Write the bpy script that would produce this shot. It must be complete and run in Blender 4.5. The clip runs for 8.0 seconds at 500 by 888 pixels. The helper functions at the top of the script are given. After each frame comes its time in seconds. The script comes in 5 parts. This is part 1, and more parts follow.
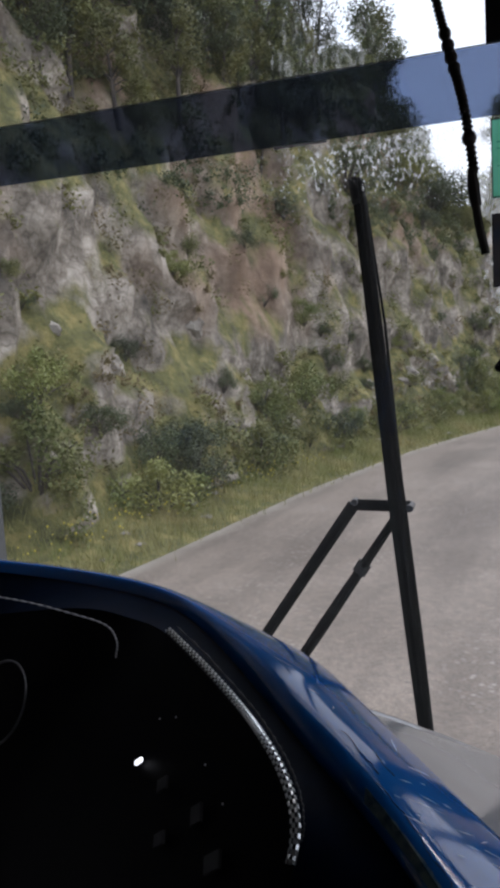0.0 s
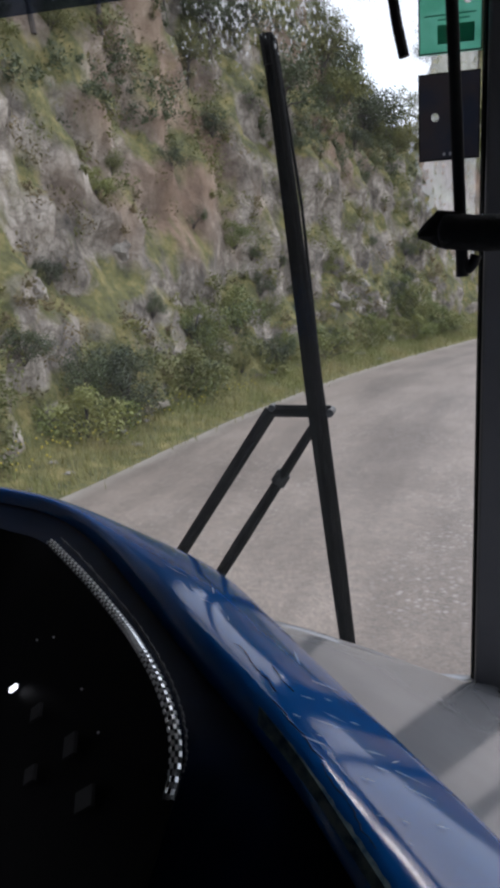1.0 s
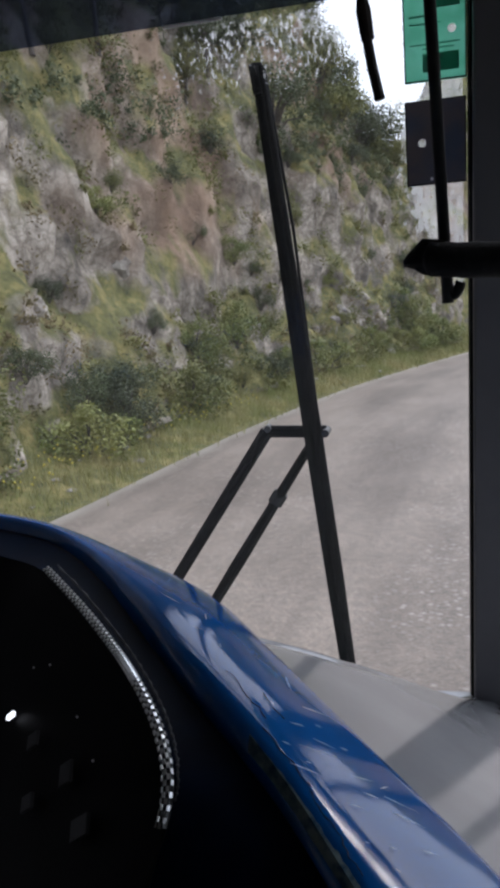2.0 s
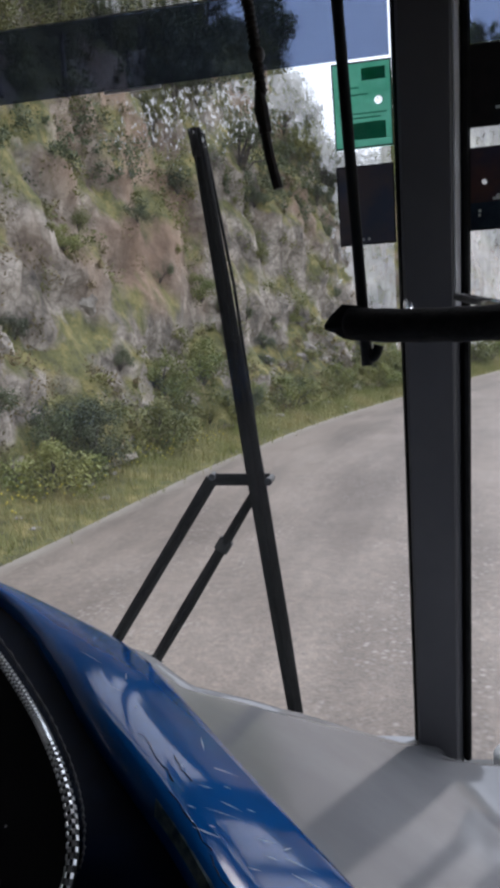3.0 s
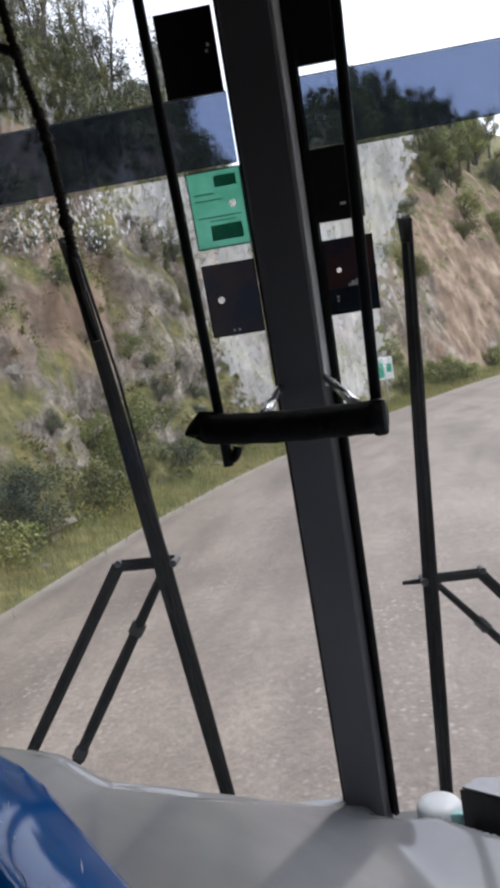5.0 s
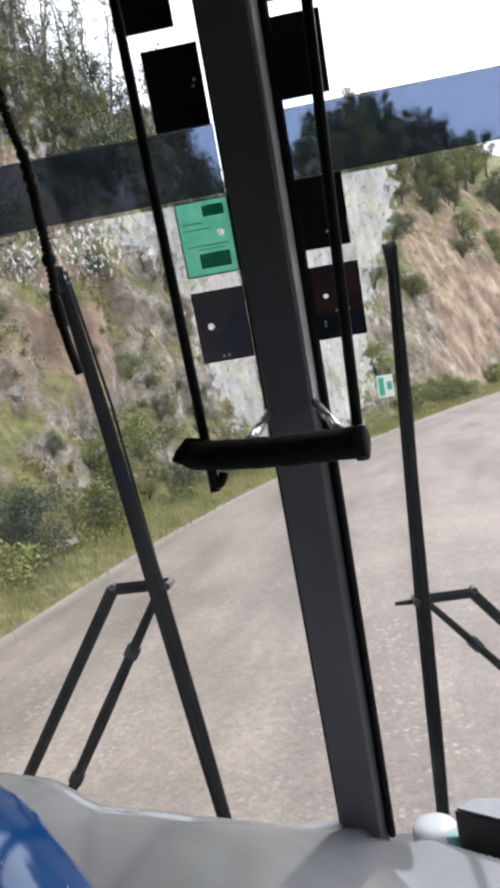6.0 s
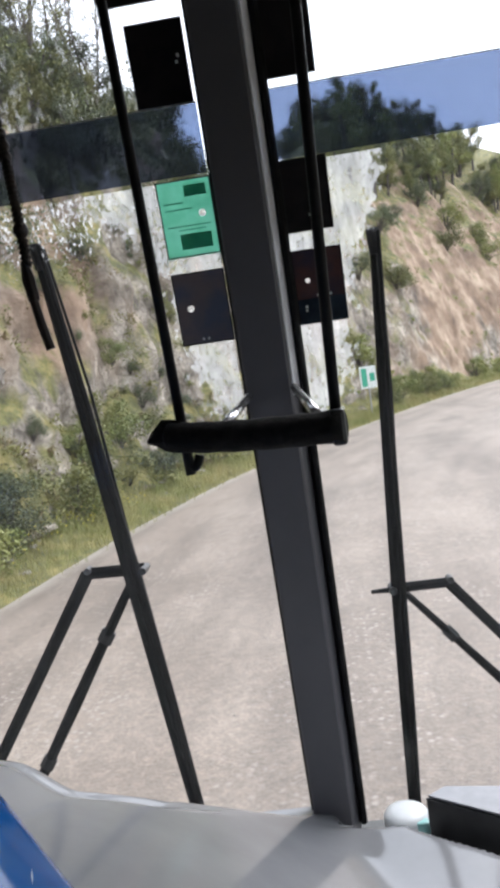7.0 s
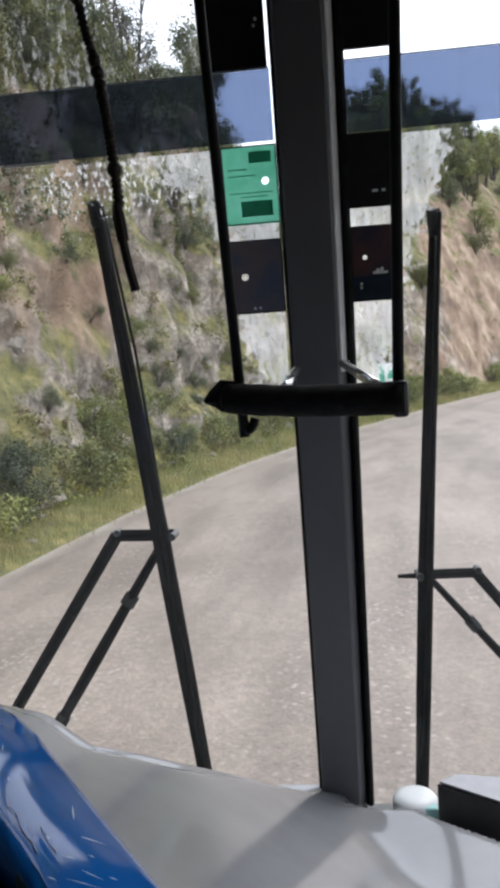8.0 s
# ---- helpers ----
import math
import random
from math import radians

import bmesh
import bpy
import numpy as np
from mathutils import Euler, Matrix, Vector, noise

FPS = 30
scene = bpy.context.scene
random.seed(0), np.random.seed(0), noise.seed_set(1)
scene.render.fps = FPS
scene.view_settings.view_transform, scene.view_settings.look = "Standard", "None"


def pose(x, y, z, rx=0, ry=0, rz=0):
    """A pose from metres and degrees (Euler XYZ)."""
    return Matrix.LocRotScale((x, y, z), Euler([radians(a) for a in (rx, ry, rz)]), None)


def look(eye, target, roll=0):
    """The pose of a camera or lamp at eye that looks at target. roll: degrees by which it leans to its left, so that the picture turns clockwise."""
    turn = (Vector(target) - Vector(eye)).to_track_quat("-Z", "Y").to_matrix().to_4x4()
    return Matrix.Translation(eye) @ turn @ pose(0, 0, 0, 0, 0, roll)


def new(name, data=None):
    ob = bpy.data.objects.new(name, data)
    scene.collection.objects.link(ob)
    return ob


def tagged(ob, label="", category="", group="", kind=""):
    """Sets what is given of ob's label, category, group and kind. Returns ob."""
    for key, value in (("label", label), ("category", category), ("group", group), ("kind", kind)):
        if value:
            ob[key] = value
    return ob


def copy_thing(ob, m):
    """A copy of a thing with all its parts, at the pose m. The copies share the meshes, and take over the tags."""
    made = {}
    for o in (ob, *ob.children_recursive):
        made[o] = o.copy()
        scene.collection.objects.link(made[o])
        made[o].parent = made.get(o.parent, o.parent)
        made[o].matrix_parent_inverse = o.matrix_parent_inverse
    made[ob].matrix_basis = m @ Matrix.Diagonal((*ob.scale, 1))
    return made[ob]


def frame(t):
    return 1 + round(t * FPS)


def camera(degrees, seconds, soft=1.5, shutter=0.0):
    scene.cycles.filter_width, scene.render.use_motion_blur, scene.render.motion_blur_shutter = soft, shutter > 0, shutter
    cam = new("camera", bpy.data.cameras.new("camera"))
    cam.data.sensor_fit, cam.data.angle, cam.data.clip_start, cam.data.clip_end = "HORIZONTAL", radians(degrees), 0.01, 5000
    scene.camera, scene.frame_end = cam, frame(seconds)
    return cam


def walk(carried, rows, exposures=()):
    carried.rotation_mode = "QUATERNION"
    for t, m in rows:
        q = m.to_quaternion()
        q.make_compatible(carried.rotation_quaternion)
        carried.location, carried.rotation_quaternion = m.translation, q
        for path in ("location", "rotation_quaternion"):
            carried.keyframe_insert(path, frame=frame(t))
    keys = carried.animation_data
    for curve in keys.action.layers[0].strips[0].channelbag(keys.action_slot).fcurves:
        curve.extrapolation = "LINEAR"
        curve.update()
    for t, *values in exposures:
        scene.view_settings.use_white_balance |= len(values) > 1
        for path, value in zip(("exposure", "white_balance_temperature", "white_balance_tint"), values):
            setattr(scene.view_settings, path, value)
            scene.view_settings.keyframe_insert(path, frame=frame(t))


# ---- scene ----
# The cab of a bus on a mountain road: x to the bus's right, y ahead, z up, the road's surface at z = 0.
cam = camera(36.05, 8.0, soft=4.0)
ROWS = [
    (0.0, -0.0016, -0.0492, 2.1705, 83.58, 3.22, 17.70),
    (0.5, -0.0337, -0.0082, 2.1323, 80.41, 0.43, 14.95),
    (1.0, 0.0045, 0.0561, 2.1123, 78.01, 3.20, 12.71),
    (1.2, 0.0202, 0.0726, 2.1090, 77.95, 4.15, 11.58),
    (2.3, 0.0123, 0.0308, 2.1290, 80.65, 3.08, 13.95),
    (2.5, -0.0025, 0.0206, 2.1251, 82.28, 1.30, 13.82),
    (3.0, 0.0622, 0.0433, 2.1479, 81.48, 3.82, 10.43),
    (3.5, 0.0678, 0.0213, 2.1661, 83.58, 5.13, 11.34),
    (4.0, 0.0564, 0.0072, 2.1781, 82.58, 5.34, 10.25),
    (4.5, 0.1090, 0.0069, 2.1981, 84.09, 7.68, 7.71),
    (5.0, 0.1473, 0.0236, 2.2021, 84.33, 8.66, 5.44),
    (5.2, 0.1558, 0.0241, 2.2000, 84.48, 8.40, 4.95),
    (6.3, 0.1674, 0.0085, 2.2094, 85.94, 9.62, 5.48),
    (6.5, 0.1681, 0.0217, 2.2065, 85.28, 8.93, 4.41),
    (7.0, 0.1701, 0.0222, 2.2002, 84.74, 8.10, 4.28),
    (7.5, 0.1504, 0.0227, 2.1893, 84.07, 6.01, 4.38),
    (8.0, 0.1225, 0.0156, 2.1809, 83.98, 3.71, 5.51),
]
EXPOSURES = [(0.0, 0.02, 5950, 16), (1.0, 0.08, 5900, 16), (2.5, 0.22, 5850, 16), (4.0, 0.18, 5950, 16), (4.5, 0.22, 6000, 16), (5.2, 0.42, 6100, 16), (6.3, 0.88, 6150, 14), (7.0, 0.93, 6100, 14), (7.5, 0.78, 6100, 14), (8.0, 0.68, 6100, 14)]
walk(cam, [(t, pose(x, y, z, rx, ry, rz)) for t, x, y, z, rx, ry, rz in ROWS], EXPOSURES)

# ---- light ----
world = bpy.data.worlds.new("world")
scene.world = world
world.use_nodes = True
wn = world.node_tree
sky = wn.nodes.new("ShaderNodeTexSky")
sky.sky_type, sky.sun_disc = "NISHITA", False
sky.sun_elevation, sky.sun_rotation = radians(48), radians(35)
sky.air_density, sky.dust_density, sky.ozone_density = 1.0, 4.0, 1.0
overcast = wn.nodes.new("ShaderNodeMix")
overcast.data_type = "RGBA"
overcast.inputs["Factor"].default_value = 0.65
overcast.inputs[7].default_value = (11.0, 11.0, 11.0, 1)
wn.links.new(sky.outputs[0], overcast.inputs[6])
wn.links.new(overcast.outputs[2], wn.nodes["Background"].inputs[0])
wn.nodes["Background"].inputs[1].default_value = 0.15
sun = new("sun", bpy.data.lights.new("sun", "SUN"))
sun.data.energy, sun.data.angle, sun.data.color = 1.2, radians(25), (1.0, 0.98, 0.95)
sun.matrix_world = look((0, 0, 60), (-20, -28, 0))


# ---- helpers of this scene ----
def part(name, bm, material, parent=None, label="", smooth=False):
    """A bmesh as one mesh object under a thing or a part."""
    me = bpy.data.meshes.new(name)
    bmesh.ops.recalc_face_normals(bm, faces=bm.faces)
    bm.to_mesh(me)
    bm.free()
    if smooth:
        me.shade_smooth()
    me.materials.append(material)
    ob = new(name, me)
    ob.parent = parent
    return tagged(ob, label)


def thing(name, label, category, group="", kind="", at=(0, 0, 0)):
    ob = new(name)
    ob.empty_display_size = 0.05
    ob.location = at
    return tagged(ob, label, category, group, kind)


def bm_box(x0, x1, y0, y1, z0, z1, bevel=0.0, bm=None):
    bm = bm or bmesh.new()
    vs = bmesh.ops.create_cube(bm, size=1.0)["verts"]
    for v in vs:
        v.co = Vector(((x0 + x1) / 2 + v.co.x * (x1 - x0), (y0 + y1) / 2 + v.co.y * (y1 - y0), (z0 + z1) / 2 + v.co.z * (z1 - z0)))
    if bevel:
        es = list({e for v in vs for e in v.link_edges})
        bmesh.ops.bevel(bm, geom=es, offset=bevel, segments=2, profile=0.5, affect="EDGES")
    return bm


def bm_loft(sections, bm=None, cap=True, closed=True):
    """Skin a row of sections with equal counts of points."""
    bm = bm or bmesh.new()
    rings = [[bm.verts.new(p) for p in s] for s in sections]
    n = len(rings[0])
    for a, b in zip(rings, rings[1:]):
        for i in range(n if closed else n - 1):
            j = (i + 1) % n
            bm.faces.new((a[i], a[j], b[j], b[i]))
    if cap and closed:
        bm.faces.new(rings[0])
        bm.faces.new(rings[-1])
    return bm


def spline(pts, n):
    """Catmull-Rom through pts, n steps a span."""
    pts = [Vector(p) for p in pts]
    ext = [2 * pts[0] - pts[1]] + pts + [2 * pts[-1] - pts[-2]]
    out = []
    for k in range(1, len(ext) - 2):
        a, b, c, d = ext[k - 1:k + 3]
        for i in range(n):
            u = i / n
            out.append(0.5 * (2 * b + (c - a) * u + (2 * a - 5 * b + 4 * c - d) * u * u + (3 * b - a - 3 * c + d) * u ** 3))
    return out + [pts[-1]]


def bm_tube(pts, radius, sides=10, bm=None, flat=1.0, up=None):
    """A round or flattened rod along pts; radius a number or one for each point."""
    pts = [Vector(p) for p in pts]
    rs = radius if isinstance(radius, (list, tuple)) else [radius] * len(pts)
    sections = []
    for i, p in enumerate(pts):
        d = (pts[min(i + 1, len(pts) - 1)] - pts[max(i - 1, 0)]).normalized()
        ref = Vector(up) if up else (Vector((0, 1, 0)) if abs(d.y) < 0.8 else Vector((1, 0, 0)))
        a = d.cross(ref).normalized()
        b = a.cross(d).normalized()
        sections.append([p + rs[i] * (a * math.cos(2 * math.pi * k / sides) + b * flat * math.sin(2 * math.pi * k / sides)) for k in range(sides)])
    return bm_loft(sections, bm)


def bm_bar(pts, widths, depth, bm=None):
    """A flat bar in the windscreen's plane: widths across it, depth along y."""
    pts = [Vector(p) for p in pts]
    sections = []
    for i, p in enumerate(pts):
        d = (pts[min(i + 1, len(pts) - 1)] - pts[max(i - 1, 0)]).normalized()
        a = d.cross(Vector((0, 1, 0))).normalized() * widths[i] / 2
        b = Vector((0, depth / 2, 0))
        c = 0.35
        sections.append([p + a * k + b * m for k, m in ((1, c), (c, 1), (-c, 1), (-1, c), (-1, -c), (-c, -1), (c, -1), (1, -c))])
    return bm_loft(sections, bm)


def glass_at(x, z, off=0.0):
    """A point on the raked windscreen; off: metres ahead of it."""
    return Vector((x, 1.10 + 0.22 * (2.5 - z) + off, z))


def smoothstep(a, b, v):
    u = min(1.0, max(0.0, (v - a) / (b - a)))
    return u * u * (3 - 2 * u)


# ---- materials ----
def material(name, colour, rough=0.6, second=None, scale=8.0, blend=(0.4, 0.6), metal=0.0, bump=0.0, bump_scale=60.0, spec=0.5, coat=0.0, fine=None, vary=0.0, grain=None):
    """Principled, with a second colour by coarse noise, fine speckle and relief."""
    m = bpy.data.materials.new(name)
    m.use_nodes = True
    n, l = m.node_tree.nodes, m.node_tree.links
    p = n["Principled BSDF"]
    p.inputs["Base Color"].default_value = (*colour, 1)
    p.inputs["Roughness"].default_value, p.inputs["Metallic"].default_value = rough, metal
    p.inputs["Specular IOR Level"].default_value, p.inputs["Coat Weight"].default_value = spec, coat
    p.inputs["Coat Roughness"].default_value = 0.08
    geo = n.new("ShaderNodeNewGeometry")
    out = None
    if second:
        t = n.new("ShaderNodeTexNoise")
        t.inputs["Scale"].default_value, t.inputs["Detail"].default_value, t.inputs["Roughness"].default_value = scale, 6, 0.6
        r = n.new("ShaderNodeValToRGB")
        r.color_ramp.elements[0].position, r.color_ramp.elements[1].position = blend
        r.color_ramp.elements[0].color, r.color_ramp.elements[1].color = (*colour, 1), (*second, 1)
        if grain:
            mp = n.new("ShaderNodeMapping")
            mp.inputs["Scale"].default_value, mp.inputs["Rotation"].default_value = grain, (0, 0, radians(18))
            l.new(geo.outputs["Position"], mp.inputs["Vector"])
            l.new(mp.outputs["Vector"], t.inputs["Vector"])
        else:
            l.new(geo.outputs["Position"], t.inputs["Vector"])
        l.new(t.outputs["Fac"], r.inputs["Fac"])
        out = r.outputs["Color"]
    if fine:
        t = n.new("ShaderNodeTexNoise")
        t.inputs["Scale"].default_value, t.inputs["Detail"].default_value = bump_scale * 1.3, 4
        r = n.new("ShaderNodeValToRGB")
        r.color_ramp.elements[0].position, r.color_ramp.elements[1].position = 0.35, 0.7
        r.color_ramp.elements[0].color, r.color_ramp.elements[1].color = (*fine[0], 1), (*fine[1], 1)
        x = n.new("ShaderNodeMix")
        x.data_type, x.blend_type = "RGBA", "MULTIPLY"
        x.inputs["Factor"].default_value = 1.0
        x.inputs[6].default_value = (*colour, 1)
        l.new(geo.outputs["Position"], t.inputs["Vector"])
        l.new(t.outputs["Fac"], r.inputs["Fac"])
        if out:
            l.new(out, x.inputs[6])
        l.new(r.outputs["Color"], x.inputs[7])
        out = x.outputs[2]
    if vary:
        info = n.new("ShaderNodeObjectInfo")
        h = n.new("ShaderNodeHueSaturation")
        mr = n.new("ShaderNodeMapRange")
        mr.inputs["To Min"].default_value, mr.inputs["To Max"].default_value = 1 - vary, 1 + vary
        l.new(info.outputs["Random"], mr.inputs["Value"])
        l.new(mr.outputs["Result"], h.inputs["Value"])
        h.inputs["Color"].default_value = (*colour, 1)
        if out:
            l.new(out, h.inputs["Color"])
        out = h.outputs["Color"]
    if out:
        l.new(out, p.inputs["Base Color"])
    if bump:
        t = n.new("ShaderNodeTexNoise")
        t.inputs["Scale"].default_value, t.inputs["Detail"].default_value = bump_scale, 5
        b = n.new("ShaderNodeBump")
        b.inputs["Strength"].default_value, b.inputs["Distance"].default_value = bump, 0.5 / bump_scale
        l.new(geo.outputs["Position"], t.inputs["Vector"])
        l.new(t.outputs["Fac"], b.inputs["Height"])
        l.new(b.outputs["Normal"], p.inputs["Normal"])
    return m


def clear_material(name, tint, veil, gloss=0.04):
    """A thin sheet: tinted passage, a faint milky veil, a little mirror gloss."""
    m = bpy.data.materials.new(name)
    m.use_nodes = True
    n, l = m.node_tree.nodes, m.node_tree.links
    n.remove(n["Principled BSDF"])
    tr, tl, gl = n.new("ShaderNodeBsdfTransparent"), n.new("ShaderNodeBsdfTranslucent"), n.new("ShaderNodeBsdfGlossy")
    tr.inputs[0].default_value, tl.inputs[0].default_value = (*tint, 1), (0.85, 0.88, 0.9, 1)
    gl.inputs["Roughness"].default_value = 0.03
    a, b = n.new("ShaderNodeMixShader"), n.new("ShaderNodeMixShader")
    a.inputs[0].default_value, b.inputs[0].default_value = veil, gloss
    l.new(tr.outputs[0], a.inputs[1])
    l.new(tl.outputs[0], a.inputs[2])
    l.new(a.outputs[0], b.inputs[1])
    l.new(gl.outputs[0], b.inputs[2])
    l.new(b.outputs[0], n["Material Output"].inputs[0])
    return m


def wet_material(name, stretch, scale, ragged, most):
    """Rain water and grime left on the glass: milky, with a ragged border and clear flecks."""
    m = bpy.data.materials.new(name)
    m.use_nodes = True
    n, l = m.node_tree.nodes, m.node_tree.links
    n.remove(n["Principled BSDF"])
    tr, tl = n.new("ShaderNodeBsdfTransparent"), n.new("ShaderNodeBsdfTranslucent")
    tl.inputs[0].default_value = (0.90, 0.91, 0.92, 1)
    geo, mp = n.new("ShaderNodeNewGeometry"), n.new("ShaderNodeMapping")
    mp.inputs["Scale"].default_value = (1, 1, stretch)
    l.new(geo.outputs["Position"], mp.inputs["Vector"])

    def noise_of(k, detail):
        t = n.new("ShaderNodeTexNoise")
        t.inputs["Scale"].default_value, t.inputs["Detail"].default_value, t.inputs["Roughness"].default_value = k, detail, 0.65
        l.new(mp.outputs["Vector"], t.inputs["Vector"])
        return t.outputs["Fac"]

    def maths(op, a, b, c=None):
        x = n.new("ShaderNodeMath")
        x.operation = op
        for k, v in enumerate((a, b, c)):
            if v is None:
                continue
            if isinstance(v, (int, float)):
                x.inputs[k].default_value = v
            else:
                l.new(v, x.inputs[k])
        return x.outputs[0]

    def band(v, lo, hi):
        r = n.new("ShaderNodeMapRange")
        r.inputs["From Min"].default_value, r.inputs["From Max"].default_value = lo, hi
        l.new(v, r.inputs["Value"])
        return r.outputs["Result"]

    att = n.new("ShaderNodeVertexColor")
    att.layer_name = "wet"
    edge = maths("MULTIPLY_ADD", noise_of(scale, 6), ragged, att.outputs["Color"])
    cover = band(edge, 0.5 + ragged * 0.42, 0.5 + ragged * 0.52)
    grain = maths("MULTIPLY_ADD", noise_of(scale * 0.35, 4), 1.5, 0.15)
    long = n.new("ShaderNodeMapping")
    long.inputs["Scale"].default_value = (1, 0.3, 0.12)
    l.new(geo.outputs["Position"], long.inputs["Vector"])
    drip = n.new("ShaderNodeTexNoise")
    drip.inputs["Scale"].default_value, drip.inputs["Detail"].default_value = scale * 1.7, 3
    l.new(long.outputs["Vector"], drip.inputs["Vector"])
    grain = maths("MULTIPLY", grain, maths("MULTIPLY_ADD", band(drip.outputs["Fac"], 0.40, 0.60), 0.22, 0.82))
    grain = maths("MULTIPLY", grain, maths("MULTIPLY_ADD", band(noise_of(scale * 2.0, 3), 0.38, 0.45), 0.4, 0.6))
    mix = n.new("ShaderNodeMixShader")
    l.new(maths("MULTIPLY", maths("MULTIPLY", cover, most), grain), mix.inputs[0])
    l.new(tr.outputs[0], mix.inputs[1])
    l.new(tl.outputs[0], mix.inputs[2])
    l.new(mix.outputs[0], n["Material Output"].inputs[0])
    return m


BLACK = material("black_plastic", (0.012, 0.012, 0.013), 0.45, (0.02, 0.02, 0.02), 30, bump=0.15, bump_scale=500)
SATIN = material("satin_black_paint", (0.009, 0.009, 0.010), 0.5, (0.016, 0.016, 0.016), 25, bump=0.1, bump_scale=200, spec=0.12)
RUBBER = material("black_rubber", (0.007, 0.007, 0.007), 0.7, (0.013, 0.013, 0.013), 40, bump=0.2, bump_scale=300, spec=0.12)
SHADED_LIP = material("shaded_blue_inner_lip", (0.001, 0.003, 0.009), 0.5, (0.001, 0.004, 0.013), 30, spec=0.04)
FOAM = material("black_foam", (0.010, 0.010, 0.010), 0.9, (0.018, 0.017, 0.016), 60, bump=0.6, bump_scale=220, spec=0.2)
PILLAR = material("dark_grey_paint", (0.075, 0.073, 0.081), 0.5, (0.090, 0.087, 0.095), 9, (0.35, 0.7), bump=0.08, bump_scale=250)
STEELDARK = material("dull_steel", (0.16, 0.16, 0.16), 0.45, (0.08, 0.08, 0.08), 60, metal=0.7)
CHROME = material("worn_chrome", (0.6, 0.6, 0.6), 0.25, (0.35, 0.34, 0.33), 60, metal=1.0)
BLUE = material("glossy_blue_paint", (0.003, 0.075, 0.28), 0.10, (0.004, 0.088, 0.32), 14, bump=0.003, bump_scale=40, coat=0.25, spec=0.45)
SCUFF = material("scratched_paint", (0.55, 0.65, 0.75), 0.6, (0.35, 0.5, 0.65), 90)
TEAL = material("worn_teal_undercoat", (0.20, 0.28, 0.28), 0.6, (0.02, 0.08, 0.15), 90)
GREY = material("grey_dashboard_plastic", (0.24, 0.244, 0.25), 0.20, (0.205, 0.208, 0.214), 5, (0.35, 0.65), bump=0.012, bump_scale=420, spec=0.8)


def dusty(m, low, high, scale):
    """Uneven gloss: wiped and dusty patches."""
    n, l = m.node_tree.nodes, m.node_tree.links
    t, r, g = n.new("ShaderNodeTexNoise"), n.new("ShaderNodeMapRange"), n.new("ShaderNodeNewGeometry")
    t.inputs["Scale"].default_value, t.inputs["Detail"].default_value, t.inputs["Roughness"].default_value = scale, 4, 0.6
    r.inputs["From Min"].default_value, r.inputs["From Max"].default_value = 0.36, 0.62
    r.inputs["To Min"].default_value, r.inputs["To Max"].default_value = low, high
    l.new(g.outputs["Position"], t.inputs["Vector"])
    l.new(t.outputs["Fac"], r.inputs["Value"])
    l.new(r.outputs["Result"], m.node_tree.nodes["Principled BSDF"].inputs["Roughness"])


dusty(GREY, 0.085, 0.14, 9.0)
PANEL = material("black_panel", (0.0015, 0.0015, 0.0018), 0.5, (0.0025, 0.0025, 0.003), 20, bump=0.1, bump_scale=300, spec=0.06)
SILVER = material("silver_square", (0.95, 0.95, 0.95), 0.32, (0.75, 0.75, 0.75), 80, vary=0.1, metal=1.0)
DARKSQ = material("black_square", (0.012, 0.012, 0.012), 0.4)
WHITE = material("white_plastic", (0.75, 0.77, 0.77), 0.35, (0.68, 0.71, 0.71), 30)
AQUA = material("aqua_plastic", (0.25, 0.55, 0.52), 0.4, (0.35, 0.6, 0.58), 30)
DIM = material("dim_button", (0.03, 0.03, 0.032), 0.5)
RING = material("grey_gauge_ring", (0.10, 0.10, 0.105), 0.4, (0.05, 0.05, 0.05), 40)
STITCH = material("grey_thread", (0.35, 0.35, 0.36), 0.7)
LABELWHITE = material("white_label", (0.8, 0.8, 0.8), 0.6)
CARDBLACK = material("dark_card", (0.016, 0.015, 0.016), 0.5, (0.026, 0.022, 0.024), 40)
CARDBROWN = material("brown_black_card", (0.15, 0.135, 0.14), 0.45, (0.105, 0.118, 0.15), 22)
CARDRED = material("dark_red_card", (0.105, 0.068, 0.064), 0.5, (0.06, 0.055, 0.075), 18)
CARDNAVY = material("navy_print", (0.045, 0.075, 0.11), 0.5, (0.03, 0.05, 0.085), 30)
PALEINK = material("pale_print", (0.6, 0.65, 0.62), 0.6)
FILMGLEAM = material("painted_film_gleam", (0.45, 0.46, 0.46), 0.5, (0.12, 0.13, 0.13), 60, (0.35, 0.65))
CARDINK = material("card_ink", (0.008, 0.009, 0.010), 0.5)
CEIL = material("cab_lining", (0.10, 0.10, 0.10), 0.8, (0.13, 0.13, 0.125), 4, bump=0.2, bump_scale=200)
FLOORM = material("cab_floor_rubber", (0.03, 0.03, 0.032), 0.8, (0.05, 0.05, 0.05), 6)
CORD = material("brown_black_cord", (0.015, 0.012, 0.010), 0.8, (0.03, 0.018, 0.014), 90)
BEAD = material("dark_wood_bead", (0.012, 0.008, 0.007), 0.6, (0.022, 0.012, 0.010), 120)
# The milky share imitates haze outside by lifting the darks seen through.
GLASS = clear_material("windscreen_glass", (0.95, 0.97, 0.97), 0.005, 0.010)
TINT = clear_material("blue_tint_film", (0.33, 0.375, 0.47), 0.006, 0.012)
WETA = wet_material("rain_grime", 0.6, 85, 1.6, 0.36)
WETD = wet_material("thick_rain_grime", 0.6, 85, 1.6, 0.45)
WETB = wet_material("fine_rain_beads", 0.35, 140, 1.3, 0.22)
